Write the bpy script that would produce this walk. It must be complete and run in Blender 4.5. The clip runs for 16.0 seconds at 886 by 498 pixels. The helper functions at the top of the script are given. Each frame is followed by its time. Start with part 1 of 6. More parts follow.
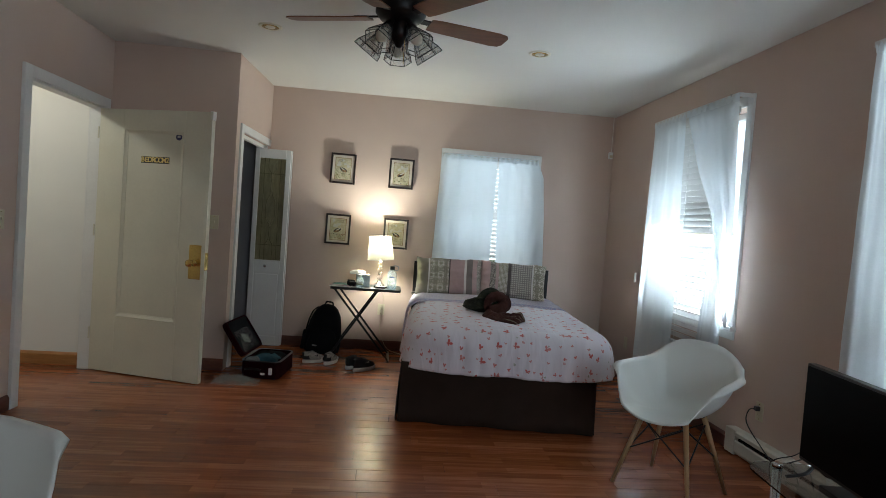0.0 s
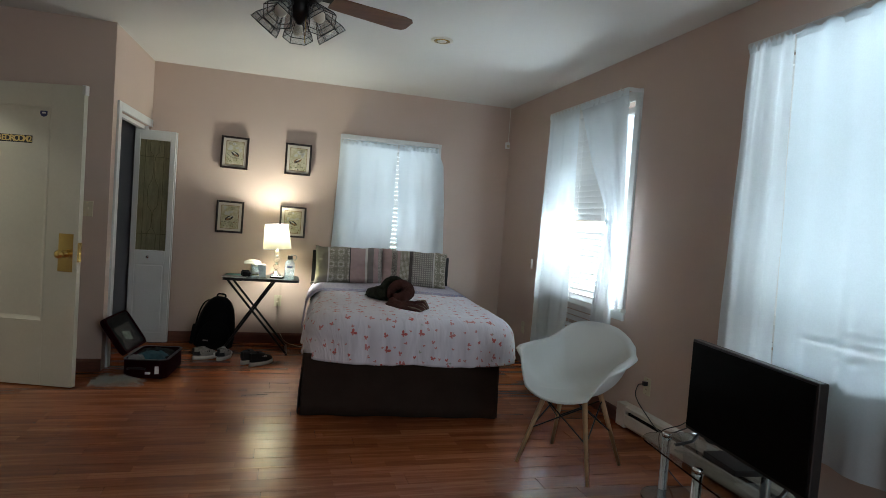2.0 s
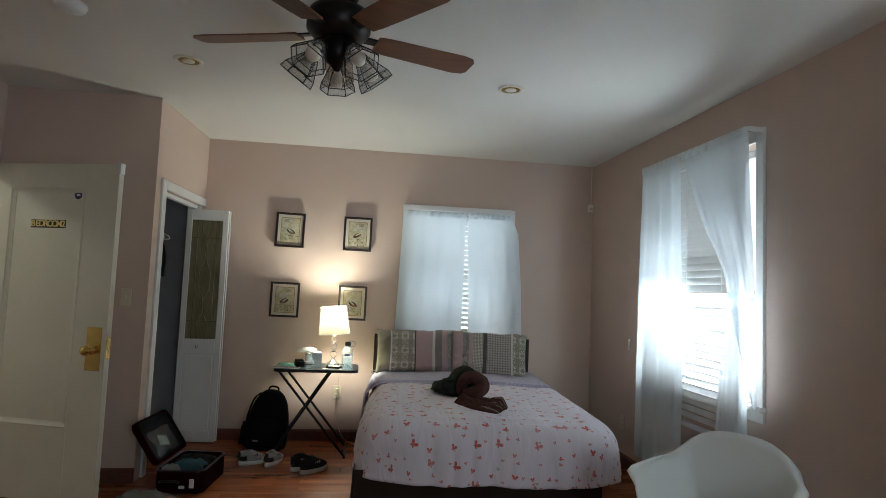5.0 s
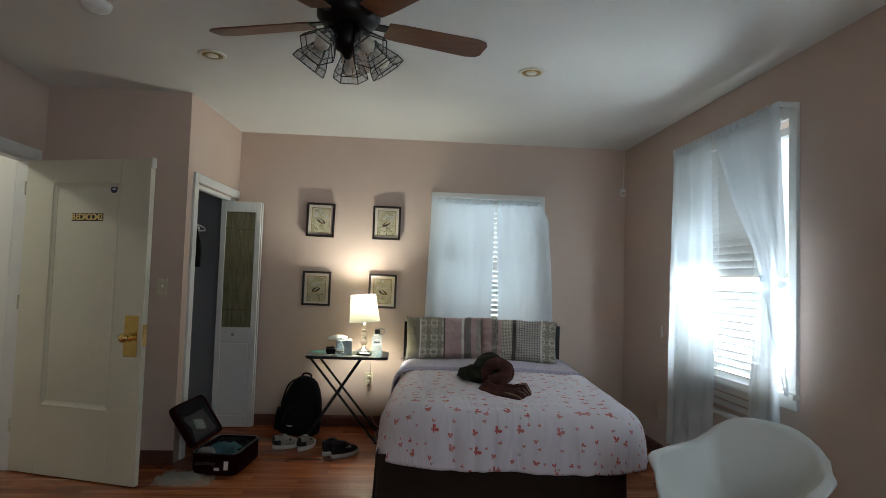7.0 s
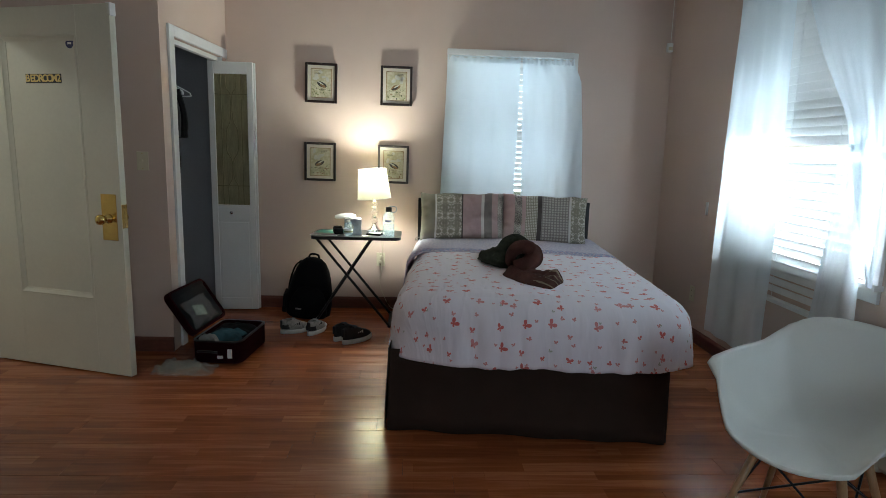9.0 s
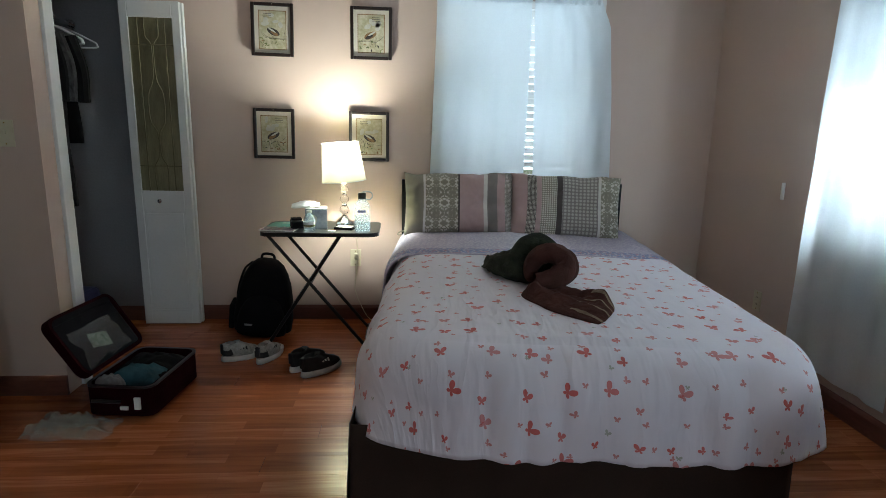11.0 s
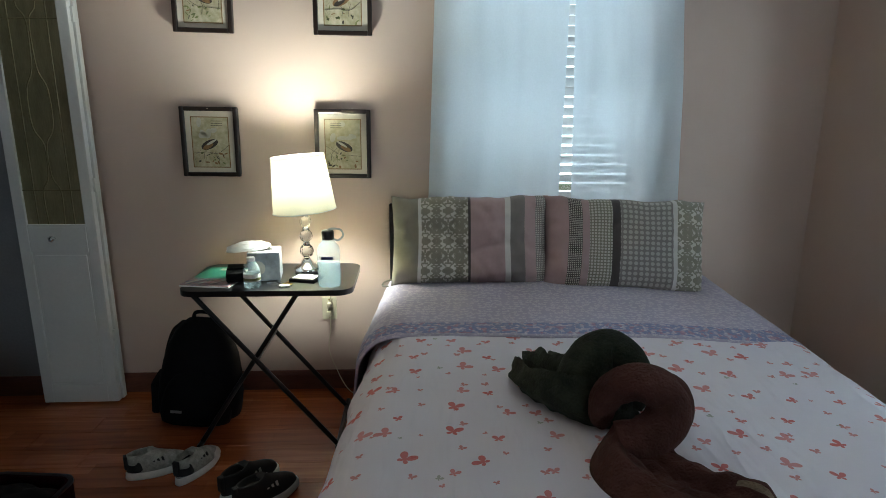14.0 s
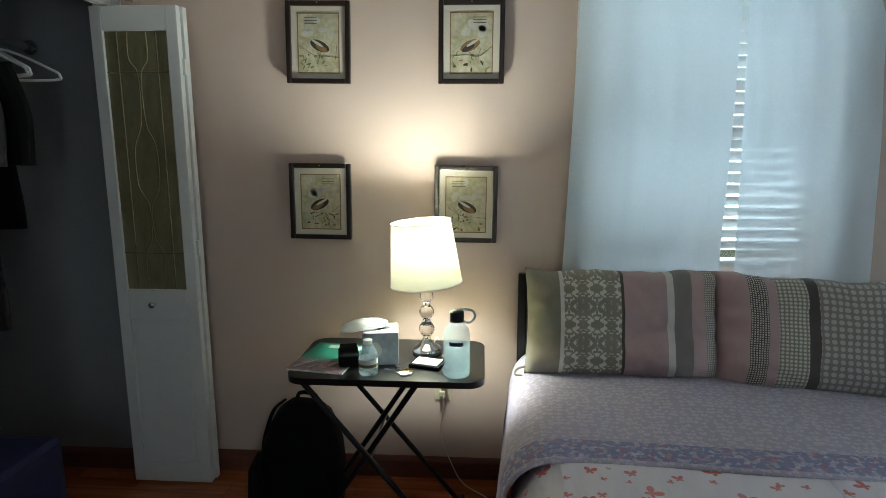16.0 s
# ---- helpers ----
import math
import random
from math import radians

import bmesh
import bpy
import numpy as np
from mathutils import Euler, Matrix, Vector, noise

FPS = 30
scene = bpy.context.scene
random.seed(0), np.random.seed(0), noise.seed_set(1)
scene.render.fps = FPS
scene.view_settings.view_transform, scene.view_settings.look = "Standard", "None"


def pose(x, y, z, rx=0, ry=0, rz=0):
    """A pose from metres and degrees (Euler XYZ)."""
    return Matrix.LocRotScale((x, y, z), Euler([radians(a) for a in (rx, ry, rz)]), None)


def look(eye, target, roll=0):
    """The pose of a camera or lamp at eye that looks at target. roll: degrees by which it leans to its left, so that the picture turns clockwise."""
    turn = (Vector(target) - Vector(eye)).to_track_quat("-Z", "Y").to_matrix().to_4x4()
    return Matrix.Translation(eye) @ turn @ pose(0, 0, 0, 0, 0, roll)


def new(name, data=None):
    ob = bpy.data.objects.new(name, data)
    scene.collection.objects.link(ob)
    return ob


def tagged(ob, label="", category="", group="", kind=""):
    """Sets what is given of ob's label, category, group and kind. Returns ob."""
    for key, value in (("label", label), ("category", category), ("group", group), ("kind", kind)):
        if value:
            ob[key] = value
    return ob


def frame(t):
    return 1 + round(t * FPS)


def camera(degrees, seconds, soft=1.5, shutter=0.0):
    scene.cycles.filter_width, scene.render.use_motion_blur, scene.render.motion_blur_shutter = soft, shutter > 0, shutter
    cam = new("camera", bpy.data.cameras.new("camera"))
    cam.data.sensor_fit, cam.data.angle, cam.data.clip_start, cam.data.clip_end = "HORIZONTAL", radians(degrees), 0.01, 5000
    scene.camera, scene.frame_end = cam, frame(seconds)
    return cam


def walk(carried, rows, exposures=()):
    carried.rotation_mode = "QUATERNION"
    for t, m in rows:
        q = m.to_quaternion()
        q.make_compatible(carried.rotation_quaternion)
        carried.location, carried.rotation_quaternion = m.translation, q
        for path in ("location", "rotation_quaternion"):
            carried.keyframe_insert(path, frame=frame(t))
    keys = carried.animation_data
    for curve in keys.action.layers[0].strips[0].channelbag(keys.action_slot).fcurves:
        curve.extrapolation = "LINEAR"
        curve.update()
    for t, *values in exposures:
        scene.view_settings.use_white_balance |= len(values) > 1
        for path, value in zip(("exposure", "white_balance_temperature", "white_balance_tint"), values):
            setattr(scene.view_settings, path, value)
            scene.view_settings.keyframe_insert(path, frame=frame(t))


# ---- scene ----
cam = camera(73.9, 16.0, soft=0.8)
PATH = [
    (0, (-0.283, -0.059, 1.316), (-0.087, 1.93, 1.24), 4.2),
    (0.5, (-0.293, -0.053, 1.312), (0.019, 1.921, 1.234), 4.3),
    (1, (-0.31, -0.045, 1.311), (0.092, 1.913, 1.226), 4.3),
    (1.5, (-0.323, -0.044, 1.307), (0.161, 1.894, 1.221), 4.3),
    (2, (-0.337, -0.002, 1.295), (0.211, 1.919, 1.21), 4.2),
    (2.5, (-0.317, 0.112, 1.294), (0.23, 2.033, 1.202), 3.8),
    (3, (-0.254, 0.277, 1.305), (0.282, 2.202, 1.208), 3.2),
    (3.5, (-0.24, 0.419, 1.332), (0.232, 2.36, 1.236), 2.9),
    (4, (-0.225, 0.545, 1.337), (0.14, 2.509, 1.24), 2.8),
    (4.5, (-0.202, 0.65, 1.338), (0.108, 2.626, 1.314), 2.6),
    (5, (-0.153, 0.676, 1.348), (0.13, 2.651, 1.489), 2.4),
    (7.5, (-0.02, 0.665, 1.332), (0.106, 2.66, 1.398), 1.7),
    (8, (-0.058, 0.739, 1.342), (0.072, 2.724, 1.14), 1.9),
    (10.5, (0.041, 1.978, 1.295), (0.105, 3.94, 0.913), 0.9),
    (11, (0.036, 2.199, 1.285), (0.169, 4.152, 0.873), 1.1),
    (11.5, (0.109, 2.462, 1.273), (0.289, 4.404, 0.832), 1.0),
    (12, (0.141, 2.634, 1.291), (0.349, 4.567, 0.823), 0.9),
    (12.5, (0.069, 2.819, 1.291), (0.281, 4.749, 0.811), 1.1),
    (13, (0.021, 2.99, 1.314), (0.209, 4.921, 0.828), 1.1),
    (13.5, (0.049, 3.134, 1.322), (0.196, 5.071, 0.848), 0.7),
    (14, (0.133, 3.278, 1.357), (0.23, 5.222, 0.897), 0.3),
    (14.5, (0.176, 3.34, 1.383), (0.194, 5.293, 0.952), 0.0),
    (15, (0.149, 3.402, 1.385), (0.093, 5.359, 0.977), -0.3),
    (15.5, (0.053, 3.508, 1.415), (-0.064, 5.466, 1.024), -0.3),
    (16, (-0.119, 3.651, 1.447), (-0.251, 5.615, 1.091), 0.0),
]
walk(cam, [(t, look(eye, target, roll)) for t, eye, target, roll in PATH], exposures=[
    (0, 0.82, 6750, 14), (1.5, 0.72, 6850, 14), (2.5, 0.68, 6850, 14), (4, 0.80, 6900, 15), (5, 0.62, 6950, 15), (7.5, 0.54, 6850, 14), (8, 0.64, 6650, 12),
    (10.5, 0.86, 6500, 12), (13.5, 0.64, 6450, 11), (16, 0.42, 6450, 8)])


# ---- world, sun, large lights ----
world = bpy.data.worlds.new("world")
scene.world = world
world.use_nodes = True
_wn = world.node_tree
_sky = _wn.nodes.new("ShaderNodeTexSky")
_sky.sky_type = "NISHITA"
_sky.sun_disc = False
_sky.sun_elevation = radians(52)
_sky.sun_rotation = radians(-75)
_wn.links.new(_sky.outputs["Color"], _wn.nodes["Background"].inputs["Color"])
_wn.nodes["Background"].inputs["Strength"].default_value = 0.12

SUN = bpy.data.lights.new("sun", "SUN")
SUN.energy, SUN.angle, SUN.color = 3.0, radians(0.6), (1.0, 0.95, 0.88)
new("sun", SUN).matrix_world = look((-8, 4, 10), (-8 + math.cos(radians(52)) * math.sin(radians(75)), 4 - math.cos(radians(52)) * math.cos(radians(75)), 10 - math.sin(radians(52))))


def window_light(name, m, w, h, power, color=(0.68, 0.875, 1.0)):
    """Daylight standing in a window's opening, behind blind and curtain; the added south fill uses it too."""
    d = bpy.data.lights.new(name, "AREA")
    d.shape, d.size, d.size_y, d.energy, d.color = "RECTANGLE", w, h, power, color
    ob = new(name, d)
    ob.matrix_world = m
    return ob


window_light("daylight_back", look((0.76, 6.19, 1.5), (0.76, 5.0, 1.5)), 0.86, 1.0, 11)
window_light("daylight_side", look((2.22, 4.2, 1.10), (1.0, 4.2, 1.10)), 1.1, 0.60, 52)
window_light("daylight_side_upper", look((2.22, 4.2, 1.83), (1.0, 4.2, 1.83)), 1.1, 0.80, 3.4)
window_light("daylight_front", look((2.22, 1.95, 1.5), (1.0, 1.95, 1.5)), 1.1, 1.4, 31)
# fill light added behind the camera to brighten the room
window_light("south_fill_light", look((1.25, -1.49, 1.5), (1.25, 3.0, 1.2)), 1.1, 1.4, 17)


def lamp_point(name, at, power, color, radius):
    d = bpy.data.lights.new(name, "POINT")
    d.energy, d.color, d.shadow_soft_size = power, color, radius
    new(name, d).location = at


lamp_point("table_lamp_bulb", (-0.315, 5.69, 1.09), 25.0, (0.88, 0.97, 0.90), 0.045)
lamp_point("hall_lamp_bulb", (-3.3, 3.9, 2.40), 9.0, (0.92, 1.0, 0.93), 0.08)


# ---- materials ----
def mat(name, color, rough=0.6, metal=0.0, var=0.08, scale=6.0, fine=60.0, bump=0.05, color2=None, spec=0.5, coords="Object", stretch=(1, 1, 1), bump_dist=0.002, trans=0.0, sheen=0.0, coat=0.0):
    """A painted, cloth or metal surface, with variation at two scales and a fine relief."""
    m = bpy.data.materials.new(name)
    m.use_nodes = True
    nt = m.node_tree
    b = nt.nodes["Principled BSDF"]
    tc = nt.nodes.new("ShaderNodeTexCoord")
    mp = nt.nodes.new("ShaderNodeMapping")
    mp.inputs["Scale"].default_value = stretch
    nt.links.new(tc.outputs[coords], mp.inputs["Vector"])
    n1 = nt.nodes.new("ShaderNodeTexNoise")
    n1.inputs["Scale"].default_value, n1.inputs["Detail"].default_value = scale, 4
    n2 = nt.nodes.new("ShaderNodeTexNoise")
    n2.inputs["Scale"].default_value, n2.inputs["Detail"].default_value = fine, 3
    for n in (n1, n2):
        nt.links.new(mp.outputs[0], n.inputs["Vector"])
    mixf = nt.nodes.new("ShaderNodeMath")
    mixf.operation = "MULTIPLY_ADD"
    mixf.inputs[1].default_value, mixf.inputs[2].default_value = 0.35, 0.0
    nt.links.new(n2.outputs["Fac"], mixf.inputs[0])
    addf = nt.nodes.new("ShaderNodeMath")
    addf.operation = "MULTIPLY_ADD"
    addf.inputs[1].default_value = 0.65
    nt.links.new(n1.outputs["Fac"], addf.inputs[0])
    nt.links.new(mixf.outputs[0], addf.inputs[2])
    ramp = nt.nodes.new("ShaderNodeValToRGB")
    c2 = color2 or tuple(max(0.0, c * (1 - var * 2)) for c in color)
    ramp.color_ramp.elements[0].position, ramp.color_ramp.elements[1].position = 0.35, 0.65
    ramp.color_ramp.elements[0].color = (*c2, 1)
    ramp.color_ramp.elements[1].color = (*color, 1)
    nt.links.new(addf.outputs[0], ramp.inputs[0])
    nt.links.new(ramp.outputs[0], b.inputs["Base Color"])
    b.inputs["Roughness"].default_value, b.inputs["Metallic"].default_value = rough, metal
    b.inputs["Specular IOR Level"].default_value = spec
    b.inputs["Transmission Weight"].default_value = trans
    b.inputs["Sheen Weight"].default_value = sheen
    b.inputs["Coat Weight"].default_value = coat
    if bump:
        bp = nt.nodes.new("ShaderNodeBump")
        bp.inputs["Strength"].default_value, bp.inputs["Distance"].default_value = bump, bump_dist
        nt.links.new(addf.outputs[0], bp.inputs["Height"])
        nt.links.new(bp.outputs[0], b.inputs["Normal"])
    return m


def glass(name, color=(1, 1, 1), rough=0.02, ior=1.45):
    m = bpy.data.materials.new(name)
    m.use_nodes = True
    b = m.node_tree.nodes["Principled BSDF"]
    b.inputs["Base Color"].default_value = (*color, 1)
    b.inputs["Roughness"].default_value, b.inputs["Transmission Weight"].default_value, b.inputs["IOR"].default_value = rough, 1.0, ior
    return m


def sheer(name, color, clear, thin):
    """Cloth that lets light through: part open weave, part glowing from behind, part plain white."""
    m = bpy.data.materials.new(name)
    m.use_nodes = True
    nt = m.node_tree
    nt.nodes.remove(nt.nodes["Principled BSDF"])
    out = nt.nodes["Material Output"]
    tc = nt.nodes.new("ShaderNodeTexCoord")
    wv = nt.nodes.new("ShaderNodeTexNoise")
    wv.inputs["Scale"].default_value, wv.inputs["Detail"].default_value = 140, 2
    nt.links.new(tc.outputs["Object"], wv.inputs["Vector"])
    ramp = nt.nodes.new("ShaderNodeValToRGB")
    ramp.color_ramp.elements[0].color = (*[c * 0.9 for c in color], 1)
    ramp.color_ramp.elements[1].color = (*color, 1)
    nt.links.new(wv.outputs["Fac"], ramp.inputs[0])
    dif = nt.nodes.new("ShaderNodeBsdfDiffuse")
    trl = nt.nodes.new("ShaderNodeBsdfTranslucent")
    trp = nt.nodes.new("ShaderNodeBsdfTransparent")
    nt.links.new(ramp.outputs[0], dif.inputs["Color"])
    nt.links.new(ramp.outputs[0], trl.inputs["Color"])
    m1, m2 = nt.nodes.new("ShaderNodeMixShader"), nt.nodes.new("ShaderNodeMixShader")
    m1.inputs[0].default_value, m2.inputs[0].default_value = thin, clear
    nt.links.new(dif.outputs[0], m1.inputs[1])
    nt.links.new(trl.outputs[0], m1.inputs[2])
    nt.links.new(m1.outputs[0], m2.inputs[1])
    nt.links.new(trp.outputs[0], m2.inputs[2])
    nt.links.new(m2.outputs[0], out.inputs["Surface"])
    return m


WALL = mat("wall_paint", (0.615, 0.474, 0.402), 0.75, var=0.03, scale=1.6, fine=180, bump=0.12, spec=0.25)
WALL_HALL = mat("hall_paint", (0.78, 0.77, 0.73), 0.7, var=0.02, scale=2, fine=180, bump=0.1, spec=0.25)
CEIL = mat("ceiling_paint", (0.69, 0.665, 0.62), 0.85, var=0.03, scale=1.2, fine=120, bump=0.12, spec=0.2)
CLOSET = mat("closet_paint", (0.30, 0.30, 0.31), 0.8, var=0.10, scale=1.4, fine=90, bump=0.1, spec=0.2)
TRIM = mat("white_trim_paint", (0.76, 0.76, 0.74), 0.4, var=0.04, scale=4, fine=70, bump=0.06)
DOORP = mat("door_paint", (0.66, 0.635, 0.52), 0.38, var=0.04, scale=3, fine=50, bump=0.08)
BASEB = mat("baseboard_wood", (0.16, 0.055, 0.035), 0.4, var=0.2, scale=5, fine=40, bump=0.15, stretch=(1, 1, 8))
BASEH = mat("hall_baseboard_wood", (0.42, 0.19, 0.06), 0.4, var=0.15, scale=5, fine=40, bump=0.15, stretch=(1, 1, 8))
BRASS = mat("brass", (0.78, 0.56, 0.20), 0.22, 1.0, var=0.10, scale=14, fine=90, bump=0.05)
CHROME = mat("chrome", (0.75, 0.75, 0.76), 0.12, 1.0, var=0.04, scale=14, fine=90, bump=0.02)
BLACKM = mat("black_metal", (0.012, 0.012, 0.013), 0.35, 0.3, var=0.2, scale=20, fine=120, bump=0.08)
BLACKP = mat("black_plastic", (0.01, 0.01, 0.011), 0.3, var=0.2, scale=20, fine=120, bump=0.05)
SCREEN = mat("dark_screen", (0.003, 0.003, 0.003), 0.4, var=0.05, scale=3, fine=20, bump=0.0, spec=0.06)
SHEERT = sheer("thin_sheer_curtain", (0.80, 0.89, 0.94), 0.06, 0.55)
SHEERB = sheer("worn_thin_sheer_curtain", (0.82, 0.89, 0.93), 0.09, 0.55)
SHEERW = sheer("half_clear_sheer_curtain", (0.80, 0.86, 0.90), 0.14, 0.40)
SHEER = sheer("sheer_curtain", (0.84, 0.90, 0.93), 0.015, 0.55)
SHADE = sheer("lamp_shade_cloth", (0.88, 0.82, 0.60), 0.0, 0.040)
SLAT = sheer("blind_slat_vinyl", (0.82, 0.83, 0.82), 0.0, 0.20)
PLASTW = mat("white_plastic", (0.80, 0.81, 0.79), 0.32, var=0.02, scale=8, fine=90, bump=0.02)
CHAIRW = mat("white_shell_plastic", (0.80, 0.82, 0.79), 0.38, var=0.02, scale=3, fine=160, bump=0.05)
IVORY = mat("ivory_plate", (0.62, 0.56, 0.40), 0.4, var=0.04, scale=8, fine=60, bump=0.03)
BEECH = mat("beech_leg", (0.50, 0.30, 0.15), 0.45, var=0.15, scale=8, fine=60, bump=0.1, stretch=(6, 6, 1))
PANE = glass("window_pane")
CLEAR = glass("clear_glass")
FROST = mat("amber_textured_glass", (0.38, 0.34, 0.19), 0.28, var=0.22, scale=9, fine=60, bump=0.5, trans=0.35, stretch=(3, 1, 0.6))
HEATER = mat("heater_enamel", (0.66, 0.63, 0.55), 0.4, var=0.05, scale=5, fine=60, bump=0.05)
DARKGAP = mat("dark_gap", (0.02, 0.02, 0.02), 0.8, var=0.1, bump=0.0)
SKIRT = mat("bed_skirt_cloth", (0.044, 0.026, 0.019), 0.9, var=0.15, scale=6, fine=250, bump=0.3, spec=0.2)
MATTR = mat("mattress_cloth", (0.7, 0.7, 0.68), 0.9, var=0.05, scale=6, fine=200, bump=0.2)
FANM = mat("fan_bronze", (0.010, 0.007, 0.006), 0.42, 0.4, var=0.2, scale=12, fine=80, bump=0.06)
BLADE = mat("fan_blade_wood", (0.20, 0.075, 0.030), 0.4, var=0.2, scale=4, fine=50, bump=0.1, stretch=(1, 10, 1))
GROUND = mat("ground_grass", (0.09, 0.12, 0.05), 0.9, var=0.3, scale=0.6, fine=12, bump=0.3)
GREENT = mat("green_towel", (0.026, 0.032, 0.017), 0.95, var=0.3, scale=34, fine=190, bump=1.0, bump_dist=0.010)


def wood_floor():
    m = bpy.data.materials.new("oak_laminate")
    m.use_nodes = True
    nt = m.node_tree
    b = nt.nodes["Principled BSDF"]
    L = nt.links.new
    geo = nt.nodes.new("ShaderNodeNewGeometry")
    info = nt.nodes.new("ShaderNodeObjectInfo")
    off = nt.nodes.new("ShaderNodeVectorMath")
    off.operation = "SCALE"
    off.inputs["Scale"].default_value = 37.0
    cmb = nt.nodes.new("ShaderNodeCombineXYZ")
    for i in (0, 1):
        L(info.outputs["Random"], cmb.inputs[i])
    L(cmb.outputs[0], off.inputs[0])
    add = nt.nodes.new("ShaderNodeVectorMath")
    L(geo.outputs["Position"], add.inputs[0])
    L(off.outputs[0], add.inputs[1])
    mp = nt.nodes.new("ShaderNodeMapping")
    mp.inputs["Scale"].default_value = (1.1, 16, 1)
    L(add.outputs[0], mp.inputs["Vector"])
    grain = nt.nodes.new("ShaderNodeTexNoise")
    grain.inputs["Scale"].default_value, grain.inputs["Detail"].default_value, grain.inputs["Distortion"].default_value = 2.2, 6, 0.8
    L(mp.outputs[0], grain.inputs["Vector"])
    # strips within one board: a brick pattern of narrow staves
    br = nt.nodes.new("ShaderNodeTexBrick")
    br.offset = 0.37
    br.inputs["Scale"].default_value = 1.0
    br.inputs["Brick Width"].default_value, br.inputs["Row Height"].default_value = 0.47, 0.065
    br.inputs["Mortar Size"].default_value = 0.0006
    br.inputs["Color1"].default_value, br.inputs["Color2"].default_value, br.inputs["Mortar"].default_value = (0.0, 0.0, 0.0, 1), (1.0, 1.0, 1.0, 1), (0.0, 0.0, 0.0, 1)
    L(geo.outputs["Position"], br.inputs["Vector"])
    mixv = nt.nodes.new("ShaderNodeMath")
    mixv.operation = "MULTIPLY_ADD"
    mixv.inputs[1].default_value = 0.27
    L(br.outputs["Color"], mixv.inputs[0])
    g2 = nt.nodes.new("ShaderNodeMath")
    g2.operation = "MULTIPLY_ADD"
    g2.inputs[1].default_value = 0.62
    L(grain.outputs["Fac"], g2.inputs[0])
    r2 = nt.nodes.new("ShaderNodeMath")
    r2.operation = "MULTIPLY"
    r2.inputs[1].default_value = 0.14
    L(info.outputs["Random"], r2.inputs[0])
    L(r2.outputs[0], g2.inputs[2])
    L(g2.outputs[0], mixv.inputs[2])
    ramp = nt.nodes.new("ShaderNodeValToRGB")
    e = ramp.color_ramp.elements
    e[0].position, e[0].color = 0.18, (0.16, 0.040, 0.014, 1)
    e[1].position, e[1].color = 0.80, (0.50, 0.178, 0.068, 1)
    mid = e.new(0.52)
    mid.color = (0.31, 0.085, 0.028, 1)
    L(mixv.outputs[0], ramp.inputs[0])
    L(ramp.outputs[0], b.inputs["Base Color"])
    sm = nt.nodes.new("ShaderNodeTexNoise")
    sm.inputs["Scale"].default_value, sm.inputs["Detail"].default_value = 3.0, 4
    L(geo.outputs["Position"], sm.inputs["Vector"])
    rr = nt.nodes.new("ShaderNodeMapRange")
    rr.inputs["To Min"].default_value, rr.inputs["To Max"].default_value = 0.17, 0.30
    L(sm.outputs["Fac"], rr.inputs["Value"])
    L(rr.outputs[0], b.inputs["Roughness"])
    bp = nt.nodes.new("ShaderNodeBump")
    bp.inputs["Strength"].default_value, bp.inputs["Distance"].default_value = 0.08, 0.001
    L(mixv.outputs[0], bp.inputs["Height"])
    L(bp.outputs[0], b.inputs["Normal"])
    b.inputs["Specular IOR Level"].default_value = 0.7
    return m


FLOOR = wood_floor()


# ---- builders ----
def part(name, bm, material, parent=None, label="", smooth=False):
    me = bpy.data.meshes.new(name)
    bmesh.ops.recalc_face_normals(bm, faces=bm.faces)
    if smooth:
        for f in bm.faces:
            f.smooth = True
    bm.to_mesh(me)
    bm.free()
    me.materials.append(material)
    ob = new(name, me)
    if parent is not None:
        ob.parent = parent
    if label:
        ob["label"] = label
    return ob


def thing(name, label, category, m=None, group="", kind=""):
    ob = new(name)
    ob.empty_display_size = 0.1
    if m is not None:
        ob.matrix_basis = m
    return tagged(ob, label, category, group, kind)


def box(x0, x1, y0, y1, z0, z1, bevel=0.0, seg=2, bm=None, m=None):
    bm0 = bmesh.new()
    bmesh.ops.create_cube(bm0, size=1.0, matrix=Matrix.Translation(((x0 + x1) / 2, (y0 + y1) / 2, (z0 + z1) / 2)) @ Matrix.Diagonal((abs(x1 - x0), abs(y1 - y0), abs(z1 - z0), 1)))
    if bevel:
        bmesh.ops.bevel(bm0, geom=bm0.edges[:], offset=bevel, segments=seg, affect="EDGES", profile=0.6)
    return join(bm, bm0, m)


def join(bm, bm0, m=None):
    if m is not None:
        bmesh.ops.transform(bm0, matrix=m, verts=bm0.verts)
    if bm is None:
        return bm0
    vm = [bm.verts.new(v.co) for v in bm0.verts]
    bm0.verts.index_update()
    for f in bm0.faces:
        bm.faces.new([vm[v.index] for v in f.verts])
    bm0.free()
    return bm


def rings(loops, closed=True, cap=True, bm=None, m=None):
    """Skin over a list of loops with equal counts of points."""
    bm0 = bmesh.new()
    vs = [[bm0.verts.new(p) for p in lp] for lp in loops]
    n = len(loops[0])
    for a, b in zip(vs, vs[1:]):
        for i in range(n if closed else n - 1):
            j = (i + 1) % n
            bm0.faces.new((a[i], a[j], b[j], b[i]))
    if cap and closed:
        bm0.faces.new(vs[0][::-1])
        bm0.faces.new(vs[-1])
    return join(bm, bm0, m)


def lathe(profile, n=24, bm=None, m=None, cap=True):
    return rings([[(r * math.cos(2 * math.pi * i / n), r * math.sin(2 * math.pi * i / n), z) for i in range(n)] for r, z in profile], True, cap, bm, m)


